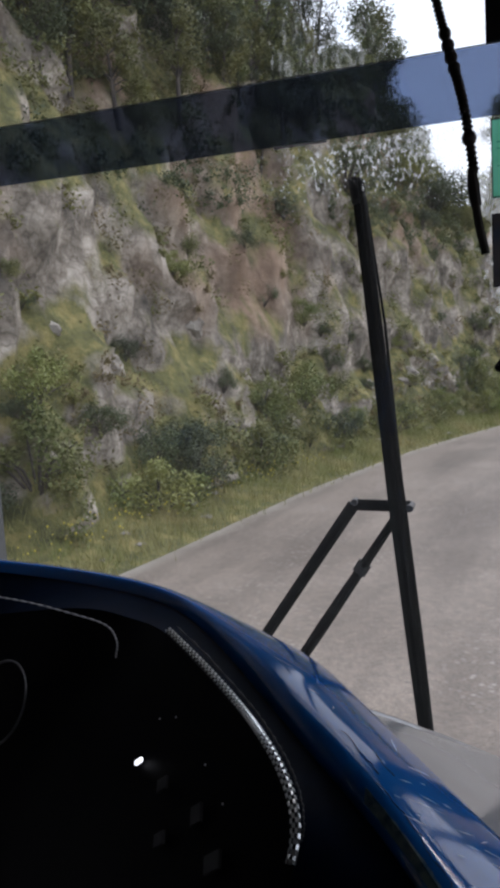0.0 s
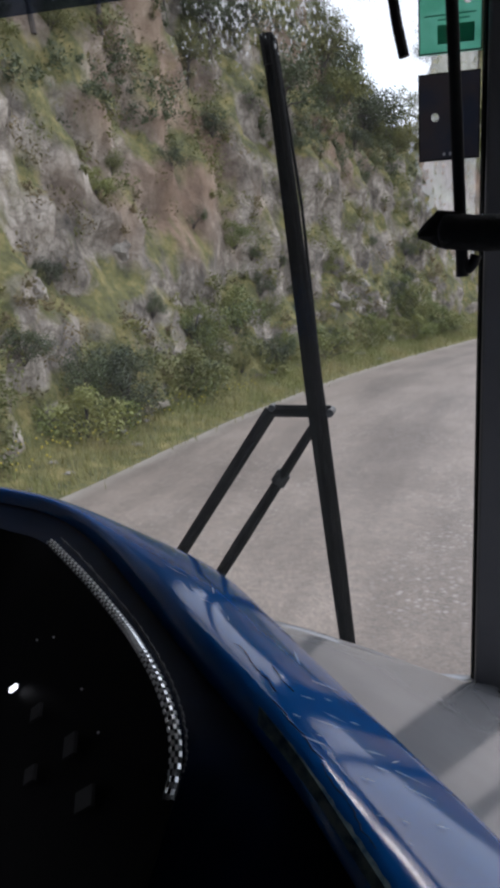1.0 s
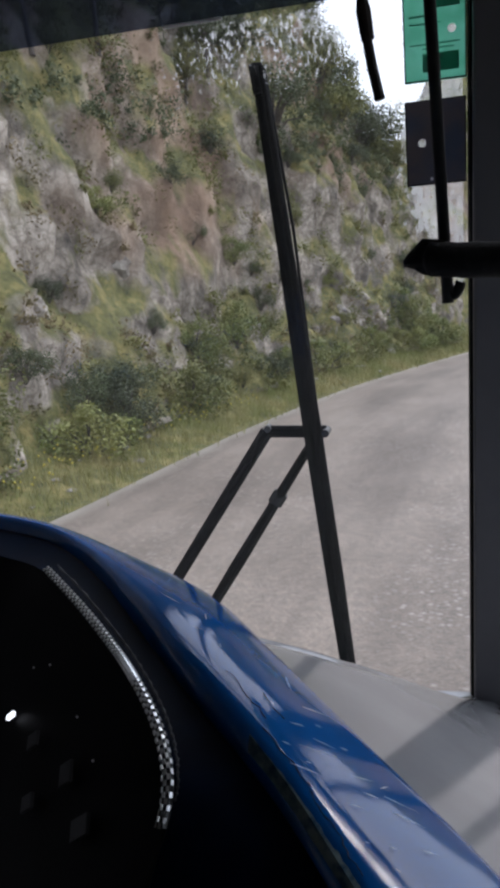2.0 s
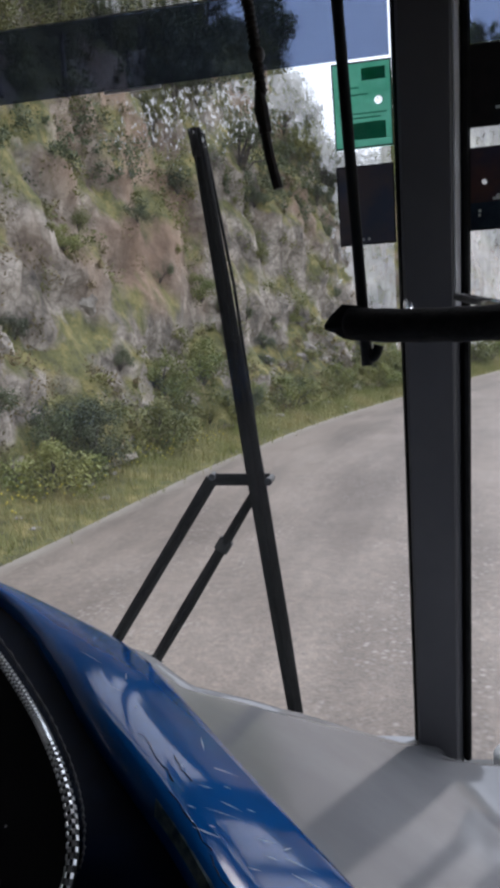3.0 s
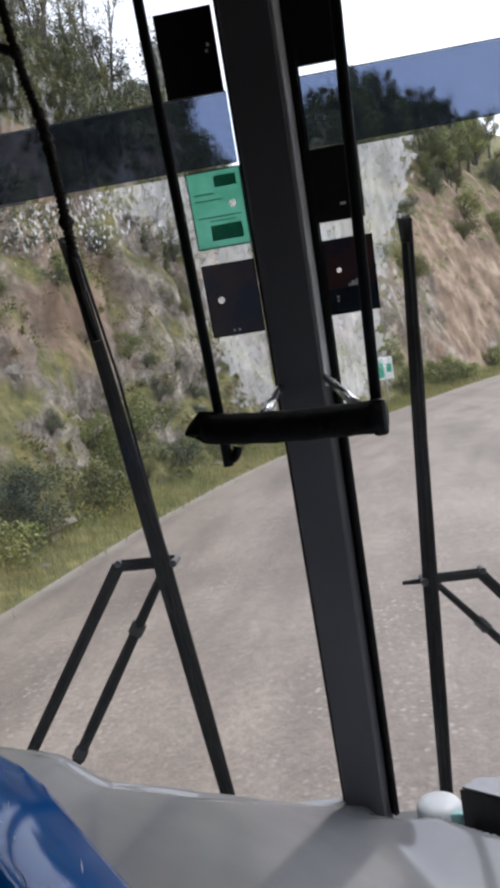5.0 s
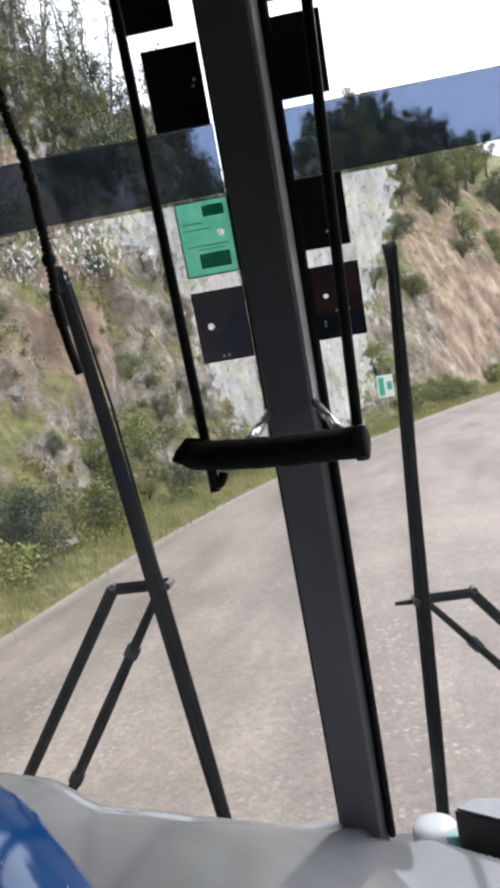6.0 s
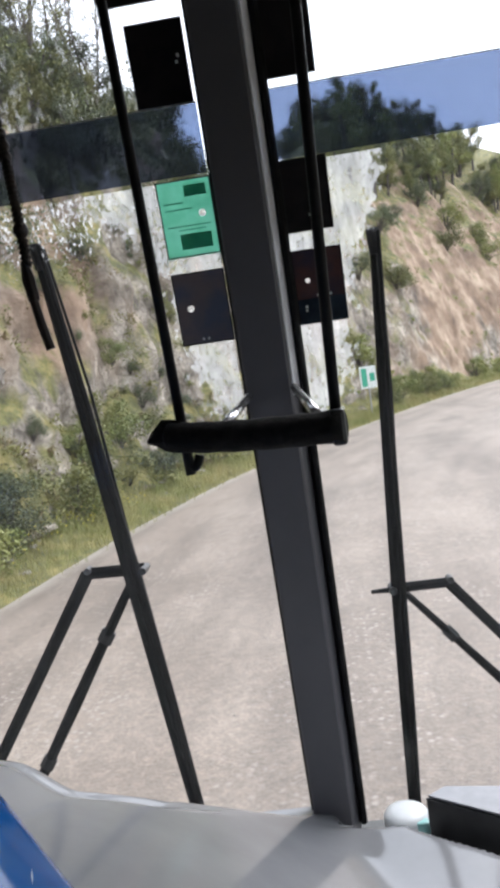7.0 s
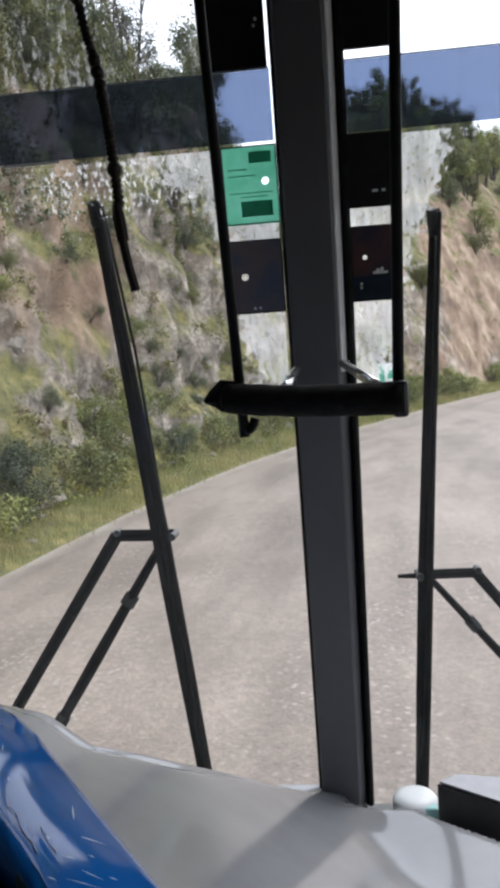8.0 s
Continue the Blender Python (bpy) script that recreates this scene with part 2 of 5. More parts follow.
WETC = wet_material("rain_drops", 0.55, 210, 1.6, 0.62)
GREENCARD = material("green_card", (0.36, 0.74, 0.60), 0.45, (0.46, 0.82, 0.70), 40)
GREENINK = material("dark_green_print", (0.13, 0.46, 0.35), 0.45, (0.17, 0.52, 0.40), 60)


def translucent_card(m, share):
    """Let some daylight through a thin printed card."""
    n, l = m.node_tree.nodes, m.node_tree.links
    p = n["Principled BSDF"]
    t, x = n.new("ShaderNodeBsdfTranslucent"), n.new("ShaderNodeMixShader")
    src = p.inputs["Base Color"].links[0].from_socket
    l.new(src, t.inputs[0])
    x.inputs[0].default_value = share
    l.new(p.outputs[0], x.inputs[1])
    l.new(t.outputs[0], x.inputs[2])
    l.new(x.outputs[0], n["Material Output"].inputs[0])


translucent_card(GREENCARD, 0.55)
translucent_card(GREENINK, 0.55)
translucent_card(CARDBROWN, 0.7)
translucent_card(CARDRED, 0.7)
translucent_card(CARDNAVY, 0.7)
translucent_card(CARDBLACK, 0.5)

def road_material():
    """Worn, damp asphalt: long wheel tracks, dull patches, and stretches of pale chippings."""
    m = material("worn_wet_asphalt", (0.182, 0.153, 0.132), 0.6, (0.262, 0.224, 0.194), 1.1, (0.34, 0.66), bump=0.5, bump_scale=40, fine=((0.8, 0.8, 0.8), (1.16, 1.15, 1.13)), grain=(1.0, 0.16, 1.0))
    n, l = m.node_tree.nodes, m.node_tree.links
    p = n["Principled BSDF"]
    old = p.inputs["Base Color"].links[0].from_socket
    geo, att = n.new("ShaderNodeNewGeometry"), n.new("ShaderNodeVertexColor")
    att.layer_name = "across"

    def ramp(fac, *stops):
        r = n.new("ShaderNodeValToRGB")
        e = r.color_ramp.elements
        while len(e) < len(stops):
            e.new(0.5)
        for k, (pos, c) in enumerate(stops):
            e[k].position, e[k].color = pos, (*c, 1)
        l.new(fac, r.inputs["Fac"])
        return r.outputs["Color"]

    def noise_of(vec, scale, detail, rough=0.6):
        t = n.new("ShaderNodeTexNoise")
        t.inputs["Scale"].default_value, t.inputs["Detail"].default_value, t.inputs["Roughness"].default_value = scale, detail, rough
        l.new(vec, t.inputs["Vector"])
        return t.outputs["Fac"]

    def mixed(kind, fac, a, b):
        x = n.new("ShaderNodeMix")
        x.data_type, x.blend_type = "RGBA", kind
        if isinstance(fac, float):
            x.inputs["Factor"].default_value = fac
        else:
            l.new(fac, x.inputs["Factor"])
        l.new(a, x.inputs[6])
        l.new(b, x.inputs[7])
        return x.outputs[2]

    tracks = ramp(noise_of(att.outputs["Color"], 9.0, 3), (0.38, (0.80, 0.79, 0.78)), (0.5, (0.97, 0.96, 0.95)), (0.62, (1.10, 1.085, 1.07)))
    patches = ramp(noise_of(geo.outputs["Position"], 0.55, 5), (0.36, (0.84, 0.83, 0.82)), (0.62, (1.1, 1.1, 1.1)))
    mottle = ramp(noise_of(geo.outputs["Position"], 15.0, 4, 0.65), (0.36, (0.87, 0.86, 0.84)), (0.5, (0.99, 0.975, 0.95)), (0.64, (1.14, 1.11, 1.07)))
    v = n.new("ShaderNodeTexVoronoi")
    v.inputs["Scale"].default_value = 17
    l.new(geo.outputs["Position"], v.inputs["Vector"])
    chip = ramp(v.outputs["Distance"], (0.10, (1, 1, 1)), (0.44, (0, 0, 0)))
    pick = n.new("ShaderNodeSeparateColor")
    l.new(v.outputs["Color"], pick.inputs[0])
    some = ramp(pick.outputs[0], (0.32, (0, 0, 0)), (0.5, (1, 1, 1)))
    where = ramp(noise_of(att.outputs["Color"], 7.0, 2), (0.36, (0, 0, 0)), (0.50, (1, 1, 1)))
    spread = ramp(noise_of(geo.outputs["Position"], 1.3, 5), (0.40, (0, 0, 0)), (0.56, (1, 1, 1)))
    full = mixed("MULTIPLY", 1.0, mixed("MULTIPLY", 1.0, chip, some), mixed("MULTIPLY", 1.0, where, spread))
    pale = n.new("ShaderNodeRGB")
    pale.outputs[0].default_value = (0.34, 0.30, 0.265, 1)
    col = mixed("MULTIPLY", 1.0, mixed("MULTIPLY", 1.0, mixed("MULTIPLY", 1.0, old, tracks), patches), mottle)
    lane, wave = n.new("ShaderNodeSeparateColor"), n.new("ShaderNodeMath")
    l.new(att.outputs["Color"], lane.inputs[0])
    wave.operation = "MULTIPLY_ADD"
    l.new(noise_of(geo.outputs["Position"], 1.6, 5), wave.inputs[0])
    wave.inputs[1].default_value = 0.05
    l.new(lane.outputs[0], wave.inputs[2])
    dust = n.new("ShaderNodeRGB")
    dust.outputs[0].default_value = (0.33, 0.30, 0.255, 1)
    shoulder = ramp(wave.outputs[0], (0.028, (0.8, 0.8, 0.8)), (0.06, (0, 0, 0)))
    col = mixed("MIX", shoulder, col, dust.outputs[0])
    l.new(mixed("MIX", full, col, pale.outputs[0]), p.inputs["Base Color"])
    return m


ASPHALT = road_material()
EARTH = material("verge_earth", (0.16, 0.12, 0.075), 0.9, (0.10, 0.11, 0.04), 1.3, bump=0.6, bump_scale=12)
LEAF_A = material("green_leaf", (0.135, 0.165, 0.038), 0.6, (0.20, 0.20, 0.055), 1.5, vary=0.35)
LEAF_B = material("dark_green_leaf", (0.055, 0.072, 0.028), 0.6, (0.085, 0.10, 0.040), 1.5, vary=0.35)
LEAF_C = material("olive_leaf", (0.185, 0.175, 0.048), 0.65, (0.12, 0.13, 0.036), 1.2, vary=0.3)
GRASS = material("dry_green_grass", (0.19, 0.215, 0.055), 0.7, (0.33, 0.28, 0.11), 0.8, (0.38, 0.62))
BARK = material("grey_bark", (0.11, 0.09, 0.075), 0.9, (0.06, 0.05, 0.045), 6, bump=0.6, bump_scale=25)
ROCK = material("broken_rock", (0.40, 0.365, 0.31), 0.9, (0.17, 0.145, 0.12), 2.2, (0.38, 0.62), bump=0.7, bump_scale=7, vary=0.25)
STONE = material("loose_stone", (0.36, 0.33, 0.295), 0.85, (0.25, 0.225, 0.20), 20, vary=0.2)
SIGNGREEN = material("sign_green", (0.03, 0.33, 0.20), 0.5, (0.05, 0.38, 0.25), 12)
SIGNWHITE = material("sign_white", (0.75, 0.78, 0.76), 0.5, (0.65, 0.68, 0.66), 12)
STEEL = material("galvanised_post", (0.4, 0.4, 0.4), 0.5, (0.3, 0.3, 0.3), 20, metal=0.6)


def hillside_material():
    """Rock on the steep, earth and growth on the flatter parts."""
    m = material("hillside", (0.33, 0.29, 0.25), 0.85)
    n, l = m.node_tree.nodes, m.node_tree.links
    p = n["Principled BSDF"]
    geo = n.new("ShaderNodeNewGeometry")

    def noise_of(scale, detail=6, rough=0.6):
        t = n.new("ShaderNodeTexNoise")
        t.inputs["Scale"].default_value, t.inputs["Detail"].default_value, t.inputs["Roughness"].default_value = scale, detail, rough
        l.new(geo.outputs["Position"], t.inputs["Vector"])
        return t.outputs["Fac"]

    def ramp(fac, *stops):
        r = n.new("ShaderNodeValToRGB")
        e = r.color_ramp.elements
        while len(e) < len(stops):
            e.new(0.5)
        for k, (pos, c) in enumerate(stops):
            e[k].position, e[k].color = pos, (*c, 1)
        l.new(fac, r.inputs["Fac"])
        return r.outputs["Color"]

    def mix(fac, a, b):
        x = n.new("ShaderNodeMix")
        x.data_type = "RGBA"
        l.new(fac, x.inputs["Factor"])
        l.new(a, x.inputs[6])
        l.new(b, x.inputs[7])
        return x.outputs[2]

    def cracks(scale, wide):
        v = n.new("ShaderNodeTexVoronoi")
        v.feature = "DISTANCE_TO_EDGE"
        v.inputs["Scale"].default_value = scale
        warp = n.new("ShaderNodeVectorMath")
        warp.operation = "MULTIPLY_ADD"
        t = n.new("ShaderNodeTexNoise")
        t.inputs["Scale"].default_value = scale * 1.3
        l.new(geo.outputs["Position"], t.inputs["Vector"])
        l.new(t.outputs["Color"], warp.inputs[0])
        warp.inputs[1].default_value = (1.8 / scale, 1.8 / scale, 1.1 / scale)
        l.new(geo.outputs["Position"], warp.inputs[2])
        l.new(warp.outputs[0], v.inputs["Vector"])
        return ramp(v.outputs["Distance"], (0.0, (0.62, 0.60, 0.57)), (wide, (1, 1, 1)))

    def times(a, b):
        x = n.new("ShaderNodeMix")
        x.data_type, x.blend_type = "RGBA", "MULTIPLY"
        x.inputs["Factor"].default_value = 1.0
        l.new(a, x.inputs[6])
        l.new(b, x.inputs[7])
        return x.outputs[2]

    rock = ramp(noise_of(1.1, 7, 0.64), (0.32, (0.085, 0.073, 0.060)), (0.48, (0.28, 0.24, 0.195)), (0.66, (0.58, 0.51, 0.43)))
    rock = times(times(rock, cracks(1.3, 0.16)), cracks(4.2, 0.12))
    soil = ramp(noise_of(0.55, 9, 0.66), (0.34, (0.14, 0.09, 0.06)), (0.5, (0.29, 0.195, 0.13)), (0.64, (0.48, 0.36, 0.26)))
    green = ramp(noise_of(3.0, 8, 0.7), (0.35, (0.058, 0.06, 0.020)), (0.5, (0.13, 0.125, 0.036)), (0.64, (0.27, 0.22, 0.075)))
    place, past, shift = n.new("ShaderNodeSeparateXYZ"), n.new("ShaderNodeMapRange"), n.new("ShaderNodeMath")
    l.new(geo.outputs["Position"], place.inputs[0])
    past.inputs["From Min"].default_value, past.inputs["From Max"].default_value, past.inputs["To Max"].default_value = 3.0, 8.0, 0.26
    l.new(place.outputs["X"], past.inputs["Value"])
    l.new(past.outputs["Result"], shift.inputs[0])
    high, both = n.new("ShaderNodeMapRange"), n.new("ShaderNodeMath")
    high.inputs["From Min"].default_value, high.inputs["From Max"].default_value = 1.5, 6.5
    high.inputs["To Min"].default_value, high.inputs["To Max"].default_value = -0.11, 0.03
    l.new(place.outputs["Z"], high.inputs["Value"])
    l.new(high.outputs["Result"], both.inputs[0])
    l.new(noise_of(0.16, 3), both.inputs[1])
    l.new(both.outputs[0], shift.inputs[1])
    rs = ramp(shift.outputs[0], (0.48, (0, 0, 0)), (0.59, (1, 1, 1)))
    bare = mix(rs, rock, soil)
    sep = n.new("ShaderNodeSeparateXYZ")
    l.new(geo.outputs["Normal"], sep.inputs[0])
    add = n.new("ShaderNodeMath")
    add.operation = "MULTIPLY_ADD"
    l.new(noise_of(0.9, 6), add.inputs[0])
    add.inputs[1].default_value = 0.9
    less = n.new("ShaderNodeMath")
    less.operation = "SUBTRACT"
    l.new(sep.outputs["Z"], less.inputs[0])
    l.new(past.outputs["Result"], less.inputs[1])
    l.new(less.outputs[0], add.inputs[2])
    grow = ramp(add.outputs[0], (0.66, (0, 0, 0)), (0.86, (1, 1, 1)))
    l.new(mix(grow, bare, green), p.inputs["Base Color"])
    b = n.new("ShaderNodeBump")
    b.inputs["Strength"].default_value, b.inputs["Distance"].default_value = 0.7, 0.22
    l.new(noise_of(1.3, 9, 0.68), b.inputs["Height"])
    l.new(b.outputs["Normal"], p.inputs["Normal"])
    return m


HILL = hillside_material()


# Pale colour plus a glow: the mist is painted into the ridge itself.
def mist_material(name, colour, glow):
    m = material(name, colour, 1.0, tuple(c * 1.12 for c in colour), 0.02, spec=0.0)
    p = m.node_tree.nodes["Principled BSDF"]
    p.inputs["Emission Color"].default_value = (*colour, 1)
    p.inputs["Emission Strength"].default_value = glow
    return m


MIST_A = mist_material("painted_mist_ridge_near", (0.46, 0.49, 0.49), 0.35)
MIST_B = mist_material("painted_mist_ridge_far", (0.66, 0.69, 0.70), 0.5)

# ---- outside: ground, road, hillside ----
EDGE = spline([(-3.6, -40, 0), (-4.4, -20, 0), (-4.6, -5, 0), (-4.4, 2, 0), (-4.05, 5.6, 0), (-3.64, 7.9, 0), (-3.3, 10, 0), (-2.8, 12.6, 0), (-1.5, 17.4, 0), (0.8, 23.2, 0), (3.4, 29, 0), (6.6, 35.5, 0), (12, 45, 0), (20, 58, 0), (34, 74, 0), (60, 92, 0)], 12)


def edge_frames():
    """Points along the road's outer edge with the outward direction and the length so far."""
    rows, s = [], 0.0
    for i, p in enumerate(EDGE):
        if i:
            s += (p - EDGE[i - 1]).length
        d = (EDGE[min(i + 1, len(EDGE) - 1)] - EDGE[max(i - 1, 0)]).normalized()
        rows.append((p, Vector((-d.y, d.x, 0)), s))
    return rows


FRAMES = edge_frames()

bm = bmesh.new()
bmesh.ops.create_grid(bm, x_segments=24, y_segments=24, size=900)
for v in bm.verts:
    v.co.z = -0.12 - 0.0
ground = part("ground", bm, EARTH, None, "earth and grass ground reaching to the horizon")
tagged(ground, category="ground", kind="structure")

WIDTH = 8.6
bm = bmesh.new()
lane = bm.verts.layers.float_color.new("across")
rings = []
for p, o, s in FRAMES:
    row = []
    for k in range(15):
        u = k / 14
        q = p - o * (WIDTH * u)
        row.append(bm.verts.new((q.x, q.y, 0.03 * math.sin(math.pi * u) + (0.012 * noise.noise((q.x * 0.7, q.y * 0.7, 0)) if 0 < k < 14 else 0.0))))
    rings.append(row)
for a, b in zip(rings, rings[1:]):
    for i in range(14):
        bm.faces.new((a[i], a[i + 1], b[i + 1], b[i]))
for row, (p, o, length) in zip(rings, FRAMES):
    for k, v in enumerate(row):
        v[lane] = (k / 14, 0.012 * length, 0, 1)
road = part("road", bm, ASPHALT, None, "worn grey-brown mountain road without markings", smooth=True)
tagged(road, category="road", kind="structure")


def bearing(x, y):
    """Degrees to the left of straight ahead."""
    return math.degrees(math.atan2(-x, max(y, 0.1)))


def crest(x, y):
    """The slope in degrees up to the hill's crest, high over the near cliff and falling away past the bend."""
    return float(np.interp(bearing(x, y), (-60, -16, -12, -8, -4, -2, -0.5, 1, 4, 6, 8, 10, 12, 20, 26, 35, 60), (11, 14, 16.5, 17.8, 17.8, 17, 13.5, 7.5, 8, 11.5, 16, 18, 18.5, 21.5, 24, 29, 32)))


def bank_height(u, s, x, y):
    """Height of the hillside u metres out from the road's edge."""
    verge = 0.006 + 0.16 * smoothstep(0.0, 1.1, u) if u >= 0 else -0.04
    far = smoothstep(66, 84, s)
    rock = (2.6 + 1.1 * noise.noise((s * 0.13, 3.1, 0))) * smoothstep(1.0, 2.8 + 1.5 * far, u)
    slope = 0.0 if u < 2.2 else 26.0 * (1 - math.exp(-(u - 2.2) / (7.5 + 4 * far)))
    broad, fine = (noise.fractal((x * 0.45, y * 0.45, u * 0.3), 0.8, 2.1, k) for k in (2, 5))
    rough = (0.7 * (fine + (broad - fine) * 0.85 * far) + (1 - far) * (0.3 * abs(noise.noise((x * 1.6, y * 1.6, u * 1.3))) + 0.14 * noise.noise((x * 3.7, y * 3.7, u * 3)))) * smoothstep(0.9, 2.2, u)
    z = rock + slope
    top = 2.0 + math.hypot(x, y) * math.tan(radians(crest(x, y))) - 0.35 * max(0.0, u - 9)
    z = 0.5 * (z + top - math.sqrt((z - top) ** 2 + 0.6)) + 0.15 if u > 2.2 else min(z, top)
    return verge + z + rough


US = [-0.3, 0, 0.25, 0.5, 0.75, 0.95] + [1.1 + 0.09 * k for k in range(25)] + [3.4 + 0.12 * k for k in range(34)] + [7.6, 8.2, 9, 10, 11.2, 12.6, 14.5, 17, 21, 27, 36]


def surface_rows():
    """The hillside's grid, finer along the stretch beside the bus."""
    out = []
    for (p, o, s), (q, r, s2) in zip(FRAMES, FRAMES[1:]):
        n = max(1, round((s2 - s) / (0.14 if 40 < s < 76 else 0.24 if 76 <= s < 112 else 0.5 if s < 120 else 2.0)))
        for k in range(n):
            f = k / n
            out.append((p.lerp(q, f), o.lerp(r, f).normalized(), s + (s2 - s) * f))
    return out


SURF = surface_rows()


def bank_point(p, o, s, u):
    q = p + o * u
    z = bank_height(u, s, q.x, q.y)
    jut = 0.0
    if 1.1 < u < 7:
        ledge = z * 1.5 + 0.25 * s + 0.9 * noise.noise((q.x * 0.5, q.y * 0.5, z * 0.5))
        jut = 0.42 * noise.noise((q.x * 0.9, q.y * 0.9, z * 0.9 + 5)) + 0.16 * abs((ledge % 1.0) - 0.3) + 0.17 * noise.noise((q.x * 2.6, q.y * 2.6, z * 2.6)) + 0.08 * noise.noise((q.x * 6, q.y * 6, z * 6))
    jut *= 1 - 0.5 * smoothstep(66, 80, s)
    return Vector((q.x - o.x * jut, q.y - o.y * jut, z))


bm = bmesh.new()
rings = [[bm.verts.new(bank_point(p, o, s, u)) for u in US] for p, o, s in SURF]
for a, b in zip(rings, rings[1:]):
    for i in range(len(US) - 1):
        bm.faces.new((a[i], b[i], b[i + 1], a[i + 1]))
bank = part("hillside", bm, HILL, None, "rocky roadside hillside of grey stone, brown earth and scrub", True)
tagged(bank, category="hillside", kind="structure")


def ridge(name, dist, tops, mat, label, seed):
    """A far ridge, as a solid strip of land; its material paints the mist."""
    bm = bmesh.new()
    rows = []
    for k in range(241):
        a = radians(-75 + 150 * k / 240)
        az = math.degrees(a)
        e = tops[0] + tops[1] * noise.fractal((az * 0.06, seed, 0), 0.9, 2.0, 4) + 0.25 * noise.noise((az * 1.7, seed, 3)) + tops[2] * smoothstep(-4, 30, az)
        h = 2 + dist * math.tan(radians(max(e, 1.0)))
        x, y = -dist * math.sin(a), dist * math.cos(a)
        rows.append([bm.verts.new((x, y, -5)), bm.verts.new((x, y, h * 0.5)), bm.verts.new((x, y, h)), bm.verts.new((x * 1.3, y * 1.3, h * 0.9)), bm.verts.new((x * 1.3, y * 1.3, -5))])
    for a, b in zip(rows, rows[1:]):
        for i in range(4):
            bm.faces.new((a[i], a[i + 1], b[i + 1], b[i]))
    ob = part(name, bm, mat, None, label, smooth=True)
    return tagged(ob, category="backdrop", kind="structure")


ridge("backdrop", 420, (4.5, 3.0, 6.0), MIST_A, "grey wooded mountain ridge with its mist painted on", 2.0)
ridge("backdrop", 800, (8.0, 3.0, 5.0), MIST_B, "pale farther mountain ridge with its cloud painted on", 7.0)


# ---- outside: growth ----
def leaves(rng, centres, count, size):
    """Leaf quads scattered on clumps: a numpy mesh."""
    verts, faces = [], []
    for c, r in centres:
        for _ in range(count):
            d = rng.normal(size=3)
            d /= np.linalg.norm(d)
            p = np.array(c) + d * r * rng.uniform(0.45, 1.05)
            a = rng.normal(size=3)
            a /= np.linalg.norm(a)
            b = np.cross(a, d + 0.3 * rng.normal(size=3))
            b /= np.linalg.norm(b) + 1e-6
            w = size * rng.uniform(0.6, 1.3)
            k = len(verts)
            verts += [p - a * w, p + b * w * 0.45, p + a * w, p - b * w * 0.45]
            faces.append((k, k + 1, k + 2, k + 3))
    return [tuple(v) for v in verts], faces


def leaf_mesh(name, rng, centres, count, size, mat):
    me = bpy.data.meshes.new(name)
    v, f = leaves(rng, centres, count, size)
    me.from_pydata(v, [], f)
    me.materials.append(mat)
    return me


def make_bush(rng, mat, label):
    """A scrub bush: stems and a foliage of small leaves."""
    ob = thing("bush", label, "bush", "roadside bushes")
    bm = bmesh.new()
    centres = []
    for _ in range(17):
        a, r = rng.uniform(0, 2 * math.pi), rng.uniform(0.05, 0.85)
        h = rng.uniform(0.08, 1.0) * (1.1 - 0.5 * r)
        tip = (r * math.cos(a), r * math.sin(a), h)
        centres.append((tip, rng.uniform(0.22, 0.4)))
        bm_tube([(0, 0, -0.3), (tip[0] * 0.4, tip[1] * 0.4, h * 0.5), tip], [0.025, 0.018, 0.008], 5, bm)
    part("stems", bm, BARK, ob)
    f = new("foliage", leaf_mesh("foliage", rng, centres, 210, 0.038, mat))
    f.parent = ob
    return ob


def make_tree(rng, mat, label, height=5.0):
    """A tree: tapered trunk, limbs, and a broken crown."""
    ob = thing("tree", label, "tree", "hillside trees")
    bm = bmesh.new()
    lean = rng.uniform(-0.35, 0.35, 2)
    trunk = [(lean[0] * k * k, lean[1] * k * k, -0.4 + (height * 0.75 + 0.4) * k) for k in (0, 0.25, 0.5, 0.75, 1.0)]
    bm_tube(trunk, [0.13, 0.11, 0.085, 0.06, 0.03], 7, bm)
    centres = []
    limbs = bmesh.new()
    for k in range(13):
        f = rng.uniform(0.35, 1.0)
        base = Vector(trunk[0]).lerp(Vector(trunk[-1]), f)
        a, r = rng.uniform(0, 2 * math.pi), rng.uniform(0.5, 1.5) * (1.25 - 0.5 * f)
        tip = base + Vector((r * math.cos(a), r * math.sin(a), rng.uniform(0.3, 1.1)))
        bm_tube([base, base.lerp(tip, 0.5) + Vector((0, 0, 0.12)), tip], [0.045, 0.03, 0.012], 5, limbs)
        centres.append((tuple(tip), rng.uniform(0.38, 0.7)))
        centres.append((tuple(base.lerp(tip, 0.6)), rng.uniform(0.3, 0.5)))
    part("trunk", bm, BARK, ob)
    part("limb", limbs, BARK, ob)
    f = new("crown", leaf_mesh("crown", rng, centres, 190, 0.065, mat))
    f.parent = ob
    return ob


rng = np.random.default_rng(5)
BUSHES = [make_bush(rng, m, t) for m, t in ((LEAF_A, "fresh green scrub bush on the roadside bank"), (LEAF_B, "dark green scrub bush on the roadside bank"), (LEAF_C, "olive dry scrub bush on the roadside bank"), (LEAF_B, "dense dark bush on the hillside"))]
TREES = [make_tree(rng, m, t) for m, t in ((LEAF_B, "dark leafy tree on the misty hillside"), (LEAF_C, "olive thin-leaved tree on the hillside"), (LEAF_A, "green leafy tree above the rock face"))]


